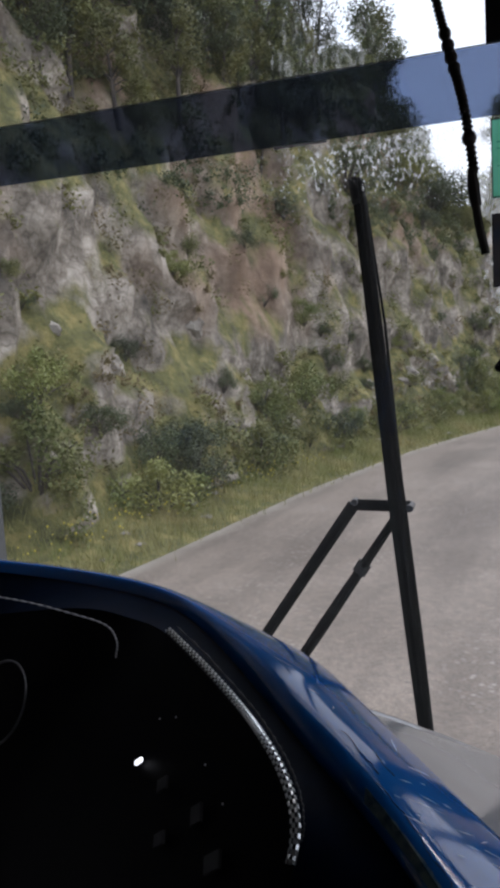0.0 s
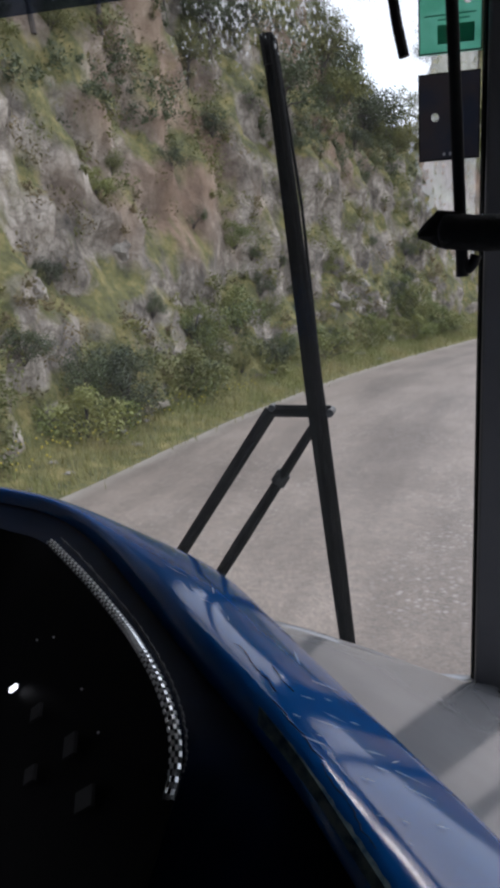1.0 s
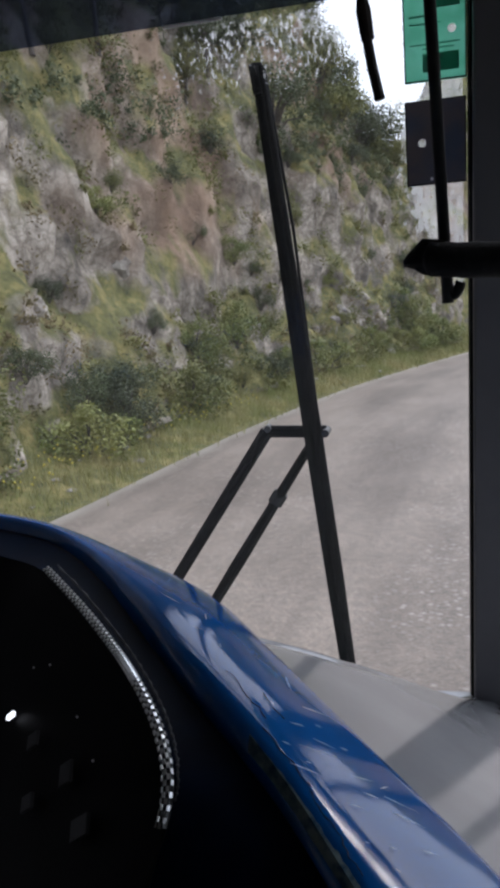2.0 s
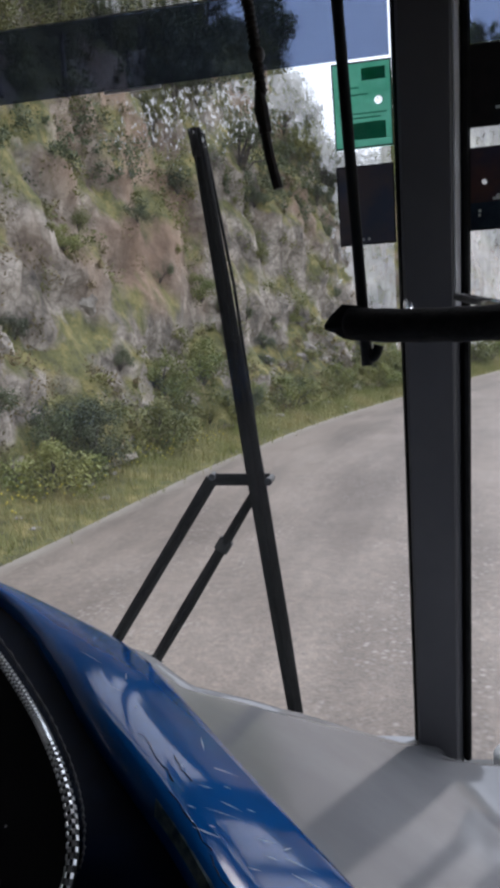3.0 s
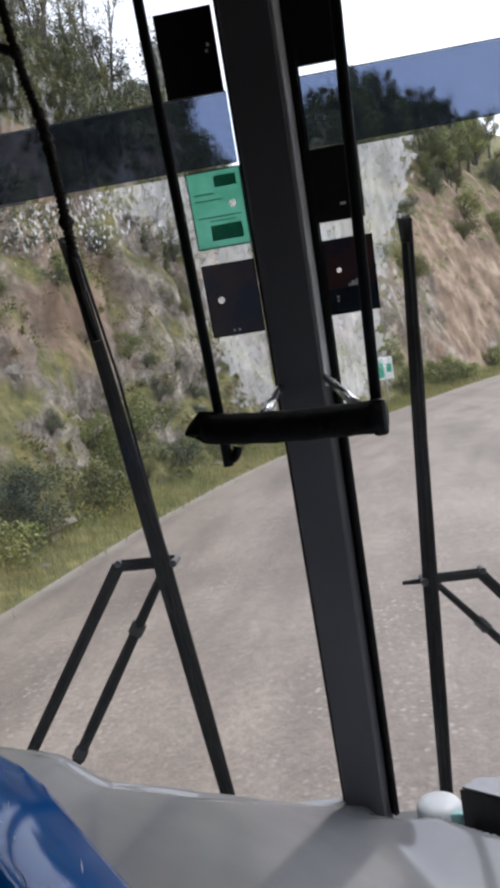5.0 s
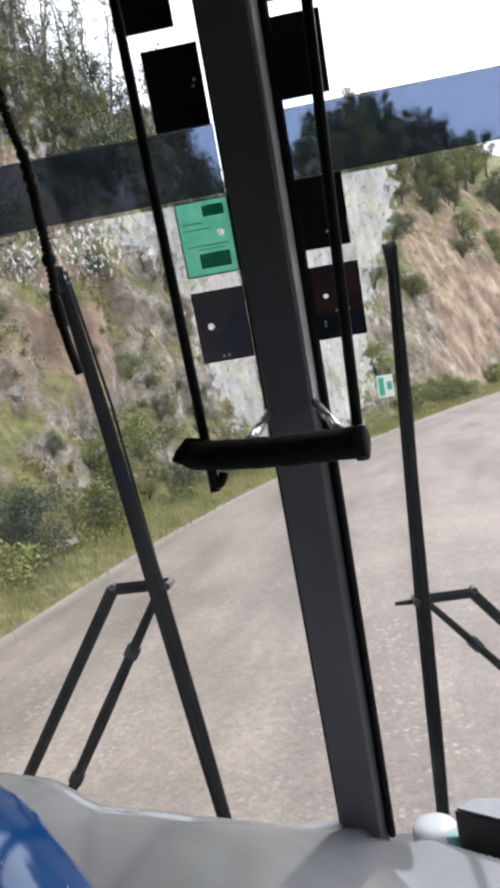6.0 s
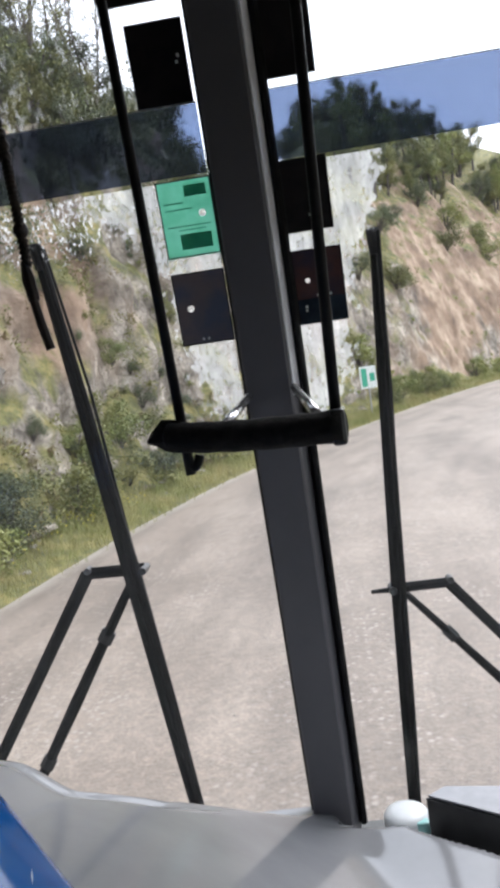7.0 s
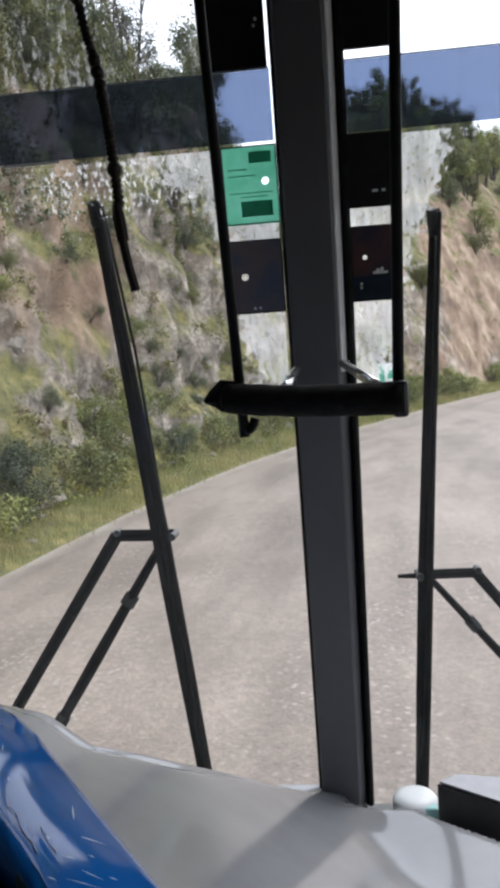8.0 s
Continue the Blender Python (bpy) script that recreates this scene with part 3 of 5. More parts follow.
def make_bare_tree(rng):
    """A slender, nearly leafless tree: trunk, rising limbs and twigs."""
    ob = thing("tree", "slender nearly leafless tree on the hill's crest", "tree", "bare trees on the crest")
    bm, limbs, tips = bmesh.new(), bmesh.new(), []
    lean = rng.uniform(-0.5, 0.5, 2)
    trunk = [Vector((lean[0] * k * k, lean[1] * k * k, -0.4 + 5.2 * k)) for k in (0, 0.25, 0.5, 0.75, 1.0)]
    bm_tube(trunk, [0.075, 0.062, 0.048, 0.032, 0.012], 6, bm)
    for k in range(12):
        f = rng.uniform(0.3, 0.95)
        base = trunk[0].lerp(trunk[-1], f)
        base = Vector((lean[0] * f * f, lean[1] * f * f, base.z))
        a, r = rng.uniform(0, 2 * math.pi), rng.uniform(0.25, 0.8) * (1.3 - 0.6 * f)
        tip = base + Vector((r * math.cos(a), r * math.sin(a), rng.uniform(0.5, 1.3)))
        bm_tube([base, base.lerp(tip, 0.5) + Vector((0, 0, -0.08)), tip], [0.024, 0.016, 0.006], 5, limbs)
        for _ in range(3):
            q = base.lerp(tip, rng.uniform(0.4, 0.95))
            e = q + Vector((rng.normal() * 0.22, rng.normal() * 0.22, rng.uniform(0.15, 0.5)))
            bm_tube([q, e], [0.009, 0.004], 4, limbs)
            tips.append((tuple(e), 0.18))
    part("trunk", bm, BARK, ob)
    part("limb", limbs, BARK, ob)
    new("crown", leaf_mesh("crown", rng, tips, 16, 0.05, LEAF_C)).parent = ob
    return ob


def scatter(protos, count, s0, s1, u0, u1, low, high, side=(-90, 90)):
    """Copies along the bank; the prototypes themselves take the first places."""
    pool = [r for r in SURF if s0 < r[2] < s1]
    for k in range(count):
        for _ in range(60):
            p, o, s = pool[int(rng.integers(len(pool)))]
            q = bank_point(p, o, s, rng.uniform(u0, u1))
            if side[0] < bearing(q.x, q.y) < side[1]:
                break
        sc = rng.uniform(low, high)
        m = Matrix.LocRotScale(q, Euler((rng.uniform(-0.15, 0.15), rng.uniform(-0.15, 0.15), rng.uniform(0, 6.28))), None)
        src = protos[int(rng.integers(len(protos)))]
        c = copy_thing(src, m)
        c.scale = (sc * rng.uniform(0.85, 1.2), sc * rng.uniform(0.85, 1.2), sc)


BARE = [make_bare_tree(rng) for _ in range(3)]


for k, b in enumerate(BUSHES + TREES + BARE):
    p, o, s = SURF[len(SURF) // 2 + 9 * k]
    b.location = bank_point(p, o, s, 5.0 + k)
scatter(BUSHES, 22, 42, 66, 0.9, 1.7, 0.3, 0.65)
scatter(BUSHES[:1], 14, 44, 66, 1.0, 2.0, 0.55, 0.95)
scatter(BUSHES, 72, 42, 66, 1.3, 4.0, 0.18, 0.5)
scatter(BUSHES, 84, 42, 70, 3.0, 10.0, 0.6, 1.4)
scatter(BUSHES, 26, 66, 78, 2.0, 9.0, 0.4, 1.0)
scatter(BUSHES[:1], 12, 72, 92, 0.8, 2.2, 0.7, 1.3)
scatter(BUSHES, 46, 74, 118, 3.0, 16.0, 0.7, 1.7)
scatter(TREES, 60, 42, 66, 4.5, 12.0, 0.6, 1.1, (19, 90))
scatter(TREES, 24, 46, 66, 3.5, 6.0, 0.20, 0.32, (12, 19))
scatter(TREES, 36, 66, 100, 7.0, 13.0, 0.3, 0.6, (-15, -1))
scatter(TREES, 18, 80, 112, 7.0, 12.0, 0.5, 0.85, (-16, -7))
scatter(TREES, 40, 78, 118, 7.0, 20.0, 0.45, 1.0, (-60, -5))
scatter(TREES[:2], 70, 42, 66, 3.0, 5.5, 0.28, 0.5, (11, 60))
scatter(BARE, 44, 44, 70, 4.5, 9.0, 0.55, 1.0, (12, 26))


def grass_mesh():
    """Blades along the verge and on the flatter bank."""
    verts, faces = [], []
    pool = [r for r in SURF if 40 < r[2] < 105]
    for _ in range(60000):
        p, o, s = pool[int(rng.integers(len(pool)))]
        u = 0.05 + 1.5 * rng.uniform() ** 1.2 if rng.uniform() < 0.75 else rng.uniform(2.5, 8)
        q = bank_point(p, o, s, u) + Vector((rng.normal() * 0.12, rng.normal() * 0.12, -0.02))
        h, w, a = rng.uniform(0.08, 0.30), rng.uniform(0.003, 0.007), rng.uniform(0, 6.28)
        d = Vector((math.cos(a), math.sin(a), 0))
        tip = q + Vector((rng.normal() * 0.08, rng.normal() * 0.08, h))
        k = len(verts)
        verts += [q - d * w, q + d * w, tip]
        faces.append((k, k + 1, k + 2))
    me = bpy.data.meshes.new("verge_grass")
    me.from_pydata([tuple(v) for v in verts], [], faces)
    me.materials.append(GRASS)
    return me


def scrub_mesh(name, mat, count, s0, s1, u0, u1):
    """Low matted growth that clings to the bank in patches."""
    verts, faces = [], []
    pool = [r for r in SURF if s0 < r[2] < s1]
    done = 0
    while done < count:
        p, o, s = pool[int(rng.integers(len(pool)))]
        u = rng.uniform(u0, u1)
        c = bank_point(p, o, s, u)
        if noise.noise((c.x * 0.5 + len(name), c.y * 0.5, c.z * 0.5)) + 0.6 * noise.noise((c.x * 1.7, c.y * 1.7, c.z * 1.7)) < 0.02:
            continue
        out_dir = Vector((-o.x * 0.6, -o.y * 0.6, 0.8))
        r = rng.uniform(0.10, 0.38)
        for _ in range(60):
            done += 1
            d = Vector((rng.normal(), rng.normal(), rng.normal()))
            q = c + d.normalized() * r * rng.uniform(0.2, 1.0) + out_dir * 0.10
            a = Vector((rng.normal(), rng.normal(), rng.normal())).normalized()
            b = a.cross(d).normalized()
            w = rng.uniform(0.012, 0.030)
            k = len(verts)
            verts += [q - a * w * 1.6, q + b * w * 0.7, q + a * w * 1.6, q - b * w * 0.7]
            faces.append((k, k + 1, k + 2, k + 3))
    me = bpy.data.meshes.new(name)
    me.from_pydata([tuple(v) for v in verts], [], faces)
    me.materials.append(mat)
    return me


DRYLEAF = material("dry_brown_scrub", (0.24, 0.18, 0.085), 0.8, (0.15, 0.13, 0.055), 0.9, vary=0.3)
tagged(new("hillside_scrub", scrub_mesh("hillside_scrub", LEAF_C, 130000, 42, 68, 1.1, 9.0)), "low olive scrub clinging to the rocky hillside", "scrub", kind="stuff")
tagged(new("hillside_scrub", scrub_mesh("upper_scrub", LEAF_B, 130000, 42, 68, 2.8, 10.0)), "dark green scrub covering the upper hillside", "scrub", kind="stuff")
tagged(new("dry_scrub", scrub_mesh("dry_scrub", DRYLEAF, 60000, 42, 68, 1.1, 9.0)), "dry brown scrub clinging to the rocky hillside", "scrub", kind="stuff")
tagged(new("hillside_scrub", scrub_mesh("far_scrub", LEAF_A, 30000, 70, 112, 1.1, 12.0)), "low green scrub on the hillside past the bend", "scrub", kind="stuff")
tagged(new("verge_grass", grass_mesh()), "dry yellow-green grass along the road's verge", "grass", kind="stuff")


def stones():
    """Loose chippings on the road and fallen stones on the verge."""
    bm = bmesh.new()
    for k in range(2600):
        p, o, s = SURF[int(rng.integers(len(SURF)))]
        if not 42 < s < 62:
            continue
        u = -rng.uniform(0.2, WIDTH - 0.5) if k % 45 else rng.uniform(0.1, 1.1)
        q = p + o * u
        r = rng.uniform(0.004, 0.012) if u < 0 else rng.uniform(0.04, 0.14)
        z = 0.03 if u < 0 else bank_height(u, s, q.x, q.y)
        vs = bmesh.ops.create_icosphere(bm, subdivisions=1, radius=r)["verts"]
        for v in vs:
            v.co = Vector((v.co.x * rng.uniform(0.8, 1.2), v.co.y * rng.uniform(0.8, 1.2), v.co.z * 0.35)) + Vector((q.x, q.y, z))
    return bm


def flower_mesh():
    """Small yellow heads along one stretch of the verge."""
    verts, faces = [], []
    pool = [r for r in SURF if 43 < r[2] < 54]
    for _ in range(260):
        p, o, s = pool[int(rng.integers(len(pool)))]
        q = bank_point(p, o, s, 0.5 + 0.7 * rng.uniform()) + Vector((0, 0, rng.uniform(0.12, 0.28)))
        k, r = len(verts), rng.uniform(0.010, 0.020)
        verts += [q + Vector((r, 0, 0)), q + Vector((0, r, 0.006)), q + Vector((-r, 0, 0)), q + Vector((0, -r, 0.006)), q + Vector((0, 0, r)), q - Vector((0, 0, r))]
        faces += [(k, k + 1, k + 4), (k + 1, k + 2, k + 4), (k + 2, k + 3, k + 4), (k + 3, k, k + 4), (k + 1, k, k + 5), (k + 2, k + 1, k + 5), (k + 3, k + 2, k + 5), (k, k + 3, k + 5)]
    me = bpy.data.meshes.new("verge_flowers")
    me.from_pydata([tuple(v) for v in verts], [], faces)
    me.materials.append(material("yellow_petal", (0.62, 0.50, 0.05), 0.7, (0.5, 0.42, 0.06), 30))
    return me


tagged(new("verge_flowers", flower_mesh()), "small yellow flowers in the verge grass", "flowers", kind="stuff")
tagged(part("loose_stones", stones(), STONE), "pale loose stones scattered on the road and verge", "stones", kind="stuff")


def boulder_mesh(seed):
    """A blocky broken rock about a metre across."""
    bm = bmesh.new()
    bmesh.ops.create_icosphere(bm, subdivisions=3, radius=0.5)
    for v in bm.verts:
        d = v.co.normalized()
        f = 1 + 0.35 * noise.noise(d * 1.6 + Vector((seed, 0, 0))) + 0.16 * noise.noise(d * 4 + Vector((0, seed, 0)))
        v.co = Vector((round(d.x * f * 5) * 0.35 / 5 + d.x * f * 0.3, d.y * f * 0.55, round(d.z * f * 4) * 0.3 / 4 + d.z * f * 0.25))
    me = bpy.data.meshes.new("rock")
    bm.to_mesh(me)
    bm.free()
    me.materials.append(ROCK)
    return me


ROCKS = [boulder_mesh(k * 3.7) for k in range(5)]
pool = [r for r in SURF if 42 < r[2] < 66]
for k in range(16):
    p, o, s = pool[int(rng.integers(len(pool)))]
    q = bank_point(p, o, s, rng.uniform(1.15, 2.3))
    ob = tagged(new("rock", ROCKS[k % 5]), "jutting grey rock set in the roadside bank", "rock", "rocks in the bank")
    sc = rng.uniform(0.25, 0.65)
    ob.location, ob.rotation_euler, ob.scale = q + o * 0.38 * sc, (rng.uniform(-0.5, 0.5), rng.uniform(-0.5, 0.5), rng.uniform(0, 6.28)), (sc, sc * 0.8, sc * rng.uniform(0.6, 1.0))


def road_sign():
    """A small green and white marker board on a post."""
    p, o, s = min(FRAMES, key=lambda r: (r[0] - Vector((2.9, 28, 0))).length)
    q = p + o * 0.7
    ob = thing("road_sign", "white and green marker sign on a steel post", "road sign", at=(q.x, q.y, 0))
    part("post", bm_tube([(0, 0.04, -0.1), (0, 0.04, 1.9)], 0.03), STEEL, ob)
    board = part("board", bm_box(-0.3, 0.3, -0.012, 0.012, 1.05, 1.85, 0.01), SIGNWHITE, ob, "white sign board")
    part("stripe", bm_box(-0.24, -0.04, -0.02, -0.013, 1.12, 1.78), SIGNGREEN, board, "green field on the board")
    part("stripe", bm_box(0.06, 0.24, -0.02, -0.013, 1.3, 1.6), SIGNGREEN, board, "green field on the board")
    ob.rotation_euler = (0, 0, radians(8))


road_sign()

# ---- the cab: shell ----
X0, X1, YB, ZF, ZC = -1.04, 1.27, -4.5, 0.85, 2.92


def structure(name, bm, mat, label, category):
    return tagged(part(name, bm, mat, None, label), category=category, kind="structure")


structure("floor", bm_box(X0, X1, YB, 1.36, ZF - 0.06, ZF), FLOORM, "dark ribbed rubber floor of the bus cab", "floor")
structure("ceiling", bm_box(X0, X1, YB, 1.03, ZC, ZC + 0.05), CEIL, "grey lined ceiling of the bus", "ceiling")
structure("wall_left", bm_box(X0 - 0.05, X0, YB, 1.36, 0.0, ZC + 0.05), CEIL, "grey lined side wall of the bus", "wall")
bm = bm_box(X1, X1 + 0.05, YB, 1.36, 0.0, 1.55)
bm_box(X1, X1 + 0.05, YB, 1.36, 2.52, ZC + 0.05, bm=bm)
bm_box(X1, X1 + 0.05, YB, -0.90, 1.55, 2.52, bm=bm)
bm_box(X1, X1 + 0.05, 1.05, 1.36, 1.55, 2.52, bm=bm)
structure("wall_right", bm, CEIL, "grey lined side wall of the bus with a window opening", "wall")
structure("wall_rear", bm_box(X0, X1, YB - 0.05, YB, 0.0, ZC + 0.05), CEIL, "grey lined rear wall of the bus", "wall")


def raked_panel(x0, x1, z0, z1, near, far):
    """A slab that lies along the windscreen's rake."""
    return bm_loft([[glass_at(x, z0, near), glass_at(x, z0, far), glass_at(x, z1, far), glass_at(x, z1, near)] for x in (x0, x1)])


structure("wall_front", raked_panel(X0, X1, 0.0, 1.335, -0.01, 0.05), CEIL, "bus front below the windscreen", "wall")
structure("trim", raked_panel(X0, X1, 2.86, ZC + 0.05, -0.01, 0.05), CEIL, "header above the windscreen", "trim")

PX0, PX1 = 0.078, 0.150
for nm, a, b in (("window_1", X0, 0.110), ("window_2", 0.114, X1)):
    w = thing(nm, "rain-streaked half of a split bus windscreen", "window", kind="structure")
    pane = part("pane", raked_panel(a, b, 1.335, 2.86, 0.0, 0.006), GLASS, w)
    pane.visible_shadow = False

# Window out of view, added and sized to light the cab from the right.
w = thing("window_3", "unseen side window added to let daylight into the cab", "window", kind="structure")
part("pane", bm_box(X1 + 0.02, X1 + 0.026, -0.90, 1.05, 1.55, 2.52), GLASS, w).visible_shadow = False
pillar = thing("windscreen_pillar", "dark grey painted post between the windscreen halves", "pillar")
bm = bm_loft([[Vector((x, glass_at(0, z, off).y, z)) for x, off in ((PX0, -0.043), (PX0 + 0.003, -0.046), (PX1 - 0.009, -0.046), (PX1 - 0.006, -0.043), (PX1 + 0.007, -0.006), (PX0, -0.006))] for z in (1.36, 1.45, 1.8, 2.2, 2.6, 2.90)])
part("post", bm, PILLAR, pillar, "dark grey painted post")
# Added pale strip: paints the light on the post's right side face.
bm = bm_loft([[Vector((PX1 + x, glass_at(0, z, off).y, z)) for x, off in ((-0.0045, -0.041), (-0.0025, -0.041), (0.0085, -0.008), (0.0065, -0.008))] for z in (2.16, 2.5, 2.90)])
part("edge_strip", bm, material("painted_lit_edge", (0.78, 0.77, 0.80), 0.4, (0.66, 0.65, 0.68), 30), pillar, "pale strip that paints the lit side of the upper post")
part("seal", bm_bar([glass_at(PX0 - 0.001, 1.38, -0.012), glass_at(PX0 - 0.001, 2.88, -0.012)], [0.009, 0.009], 0.02), RUBBER, pillar, "black rubber seal")
part("seal", bm_bar([glass_at(PX1 + 0.012, 1.38, -0.012), glass_at(PX1 + 0.012, 2.88, -0.012)], [0.013, 0.013], 0.02), RUBBER, pillar, "black rubber seal")

for a, b in ((X0, PX0 - 0.008), (PX1 + 0.017, X1)):
    st = tagged(part("tint_strip", raked_panel(a, b, 2.480, 2.567, -0.0045, -0.004), TINT), "translucent blue tint strip across the windscreen", "tint film", "windscreen tint strips")
    # Thin pale strips paint the bright gleams along the film's edges.
    part("film_edge", raked_panel(a, b, 2.5672, 2.5686, -0.0046, -0.0040), FILMGLEAM, st, "pale line that paints a gleam on the film's upper edge")
    if a < 0:
        part("lower_gleam", raked_panel(-0.312, -0.232, 2.4762, 2.4797, -0.0062, -0.0047), LABELWHITE, st, "white strip that paints a gleam at the film's lower edge")


# ---- water on the glass ----
def wet_sheet(name, x0, x1, z0, z1, amount, mat, off, label):
    """A thin sheet of rain water; amount(x, z) from 0 to 1 says how wet."""
    nx, nz = max(4, round((x1 - x0) / 0.012)), max(4, round((z1 - z0) / 0.012))
    verts, faces, wet = [], [], []
    for j in range(nz + 1):
        for i in range(nx + 1):
            x, z = x0 + (x1 - x0) * i / nx, z0 + (z1 - z0) * j / nz
            verts.append(tuple(glass_at(x, z, off)))
            wet.append(amount(x, z))
    for j in range(nz):
        for i in range(nx):
            k = j * (nx + 1) + i
            if max(wet[k], wet[k + 1], wet[k + nx + 1], wet[k + nx + 2]) > 0:
                faces.append((k, k + 1, k + nx + 2, k + nx + 1))
    me = bpy.data.meshes.new(name)
    me.from_pydata(verts, [], faces)
    layer = me.color_attributes.new("wet", "FLOAT_COLOR", "POINT")
    for k, w in enumerate(wet):
        layer.data[k].color = (w, w, w, 1)
    me.materials.append(mat)
    ob = tagged(new(name, me), label, "water", kind="stuff")
    ob.visible_shadow = False
    return ob


def wet_left(x, z):
    line = 0.060 - 0.062 * smoothstep(1.95, 2.3, z) - 0.035 * smoothstep(2.30, 2.46, z) - 0.08 * smoothstep(2.40, 2.48, z)
    wide = 0.04 + 0.13 * smoothstep(2.36, 2.48, z)
    return max(0.0, min(1.0, 0.5 + 0.5 * (x - line) / wide)) * smoothstep(2.02, 2.22, z)


def wet_right(x, z):
    line = 0.185 + 0.05 * smoothstep(1.95, 2.25, z) + 0.065 * smoothstep(2.25, 2.48, z)
    return max(0.0, min(1.0, 0.5 - 0.5 * (x - line) / 0.035)) * smoothstep(2.02, 2.22, z)


wet_sheet("rain_water", -0.56, PX0 - 0.01, 1.85, 2.478, wet_left, WETA, 0.010, "white rain streaks left beside the wiper's sweep")
wet_sheet("rain_water", -0.60, PX0 - 0.01, 2.30, 2.478, lambda x, z: 0.34 * smoothstep(2.31, 2.45, z + 0.05 * noise.noise((x * 14, z * 5, 3))) * smoothstep(-0.42, -0.24, x) + 0.08 * noise.noise((x * 20, z * 8, 6)), WETC, 0.014, "small white rain drops below the tint strip")
wet_sheet("rain_water", PX1 + 0.018, 0.34, 1.85, 2.478, wet_right, WETD, 0.010, "white rain streaks left beside the wiper's sweep")
wet_sheet("rain_water", X0 + 0.05, PX0 - 0.01, 2.57, 2.85, lambda x, z: 0.12 + 0.33 * smoothstep(-0.50, -0.12, x) + 0.3 * noise.noise((x * 5, z * 5, 9)), WETB, 0.010, "fine rain beads on the glass above the strip")
wet_sheet("rain_water", PX1 + 0.018, X1 - 0.05, 2.57, 2.85, lambda x, z: 0.30 + 0.3 * noise.noise((x * 5, z * 5, 9)), WETB, 0.010, "fine rain beads on the glass above the strip")


# ---- cards behind the glass ----
def pierced_panel(x0, x1, z0, z1, near, far, hx, hz, r):
    """A thin raked card with one round hole through it."""
    bm = bmesh.new()
    n = 32
    loops = {}
    for off in (near, far):
        ring, rim = [], []
        corners = [math.atan2(z - hz, x - hx) % (2 * math.pi) for x in (x0, x1) for z in (z0, z1)]
        for a in sorted([2 * math.pi * (k + 0.5) / (n - 4) for k in range(n - 4)] + corners):
            c, d = math.cos(a), math.sin(a)
            reach = min(((x1 - hx) if c > 0 else (x0 - hx)) / c, ((z1 - hz) if d > 0 else (z0 - hz)) / d)
            ring.append(bm.verts.new(glass_at(hx + r * c, hz + r * d, off)))
            rim.append(bm.verts.new(glass_at(hx + reach * c, hz + reach * d, off)))
        loops[off] = (ring, rim)
        for k in range(n):
            j = (k + 1) % n
            bm.faces.new((ring[k], ring[j], rim[j], rim[k]))
    for w in (0, 1):
        p, q = loops[near][w], loops[far][w]
        for k in range(n):
            j = (k + 1) % n
            bm.faces.new((p[k], p[j], q[j], q[k]))
    return bm


def card(x0, x1, z0, z1, mat, label, hole=None, dots=(), blocks=(), bars=(), foot=0.0):
    """A stiff card on the glass, perhaps pierced, with light dots, printed blocks and unreadable bars, as shares of its size."""
    w, h = x1 - x0, z1 - z0
    if hole:
        bm = pierced_panel(x0, x1, z0, z1, -0.009, -0.006, x0 + w * hole[0], z0 + h * hole[1], hole[2])
    else:
        bm = raked_panel(x0, x1, z0, z1, -0.009, -0.006)
    ob = tagged(part("windscreen_card", bm, mat), label, "card", "cards on the windscreen")
    # White discs paint small holes that daylight would shine through.
    for u, v, r in dots:
        c = glass_at(x0 + w * u, z0 + h * v, -0.0105)
        bm = bmesh.new()
        bmesh.ops.create_cone(bm, cap_ends=True, segments=16, radius1=r, radius2=r, depth=0.003, matrix=Matrix.Translation(c) @ Matrix.Rotation(radians(90 - 12.4), 4, "X"))
        part("dot", bm, LABELWHITE, ob, "small white disc that paints a daylit hole")
    e = 0.0016
    for a, b, c, d in ((x0, x0 + e, z0, z1), (x1 - e, x1, z0, z1), (x0 + e, x1 - e, z0, z0 + e), (x0 + e, x1 - e, z1 - e, z1)):
        part("edge_strip", raked_panel(a, b, c, d, -0.0100, -0.0091), CARDINK, ob, "thin black edge")
    for u0, u1, v0, v1 in blocks:
        part("print_block", raked_panel(x0 + w * u0, x0 + w * u1, z0 + h * v0, z0 + h * v1, -0.0105, -0.0092), GREENINK, ob, "dark printed block")
    if foot:
        part("print_block", raked_panel(x0 + e, x1 - e, z0 + e, z0 + h * foot, -0.0098, -0.0092), CARDNAVY, ob, "dark navy printed foot")
    for u0, u1, v in bars:
        part("print_bar", raked_panel(x0 + w * u0, x0 + w * u1, z0 + h * v, z0 + h * (v + 0.035), -0.0105, -0.0092), PALEINK, ob, "pale unreadable print")
    return ob


card(-0.030, 0.043, 2.690, 2.79, CARDBLACK, "black card stuck high on the windscreen")
card(-0.008, 0.068, 2.568, 2.667, CARDBLACK, "black card stuck above the blue tint strip", dots=((0.85, 0.56, 0.0020),), bars=((0.79, 0.84, 0.47),))
card(-0.004, 0.072, 2.374, 2.475, GREENCARD, "translucent green permit card on the windscreen", hole=(0.77, 0.55, 0.0052), blocks=((0.30, 0.88, 0.10, 0.30), (0.5, 0.9, 0.78, 0.92), (0.1, 0.45, 0.70, 0.715), (0.1, 0.6, 0.62, 0.632), (0.1, 0.9, 0.40, 0.412), (0.3, 0.8, 0.35, 0.362)), bars=())
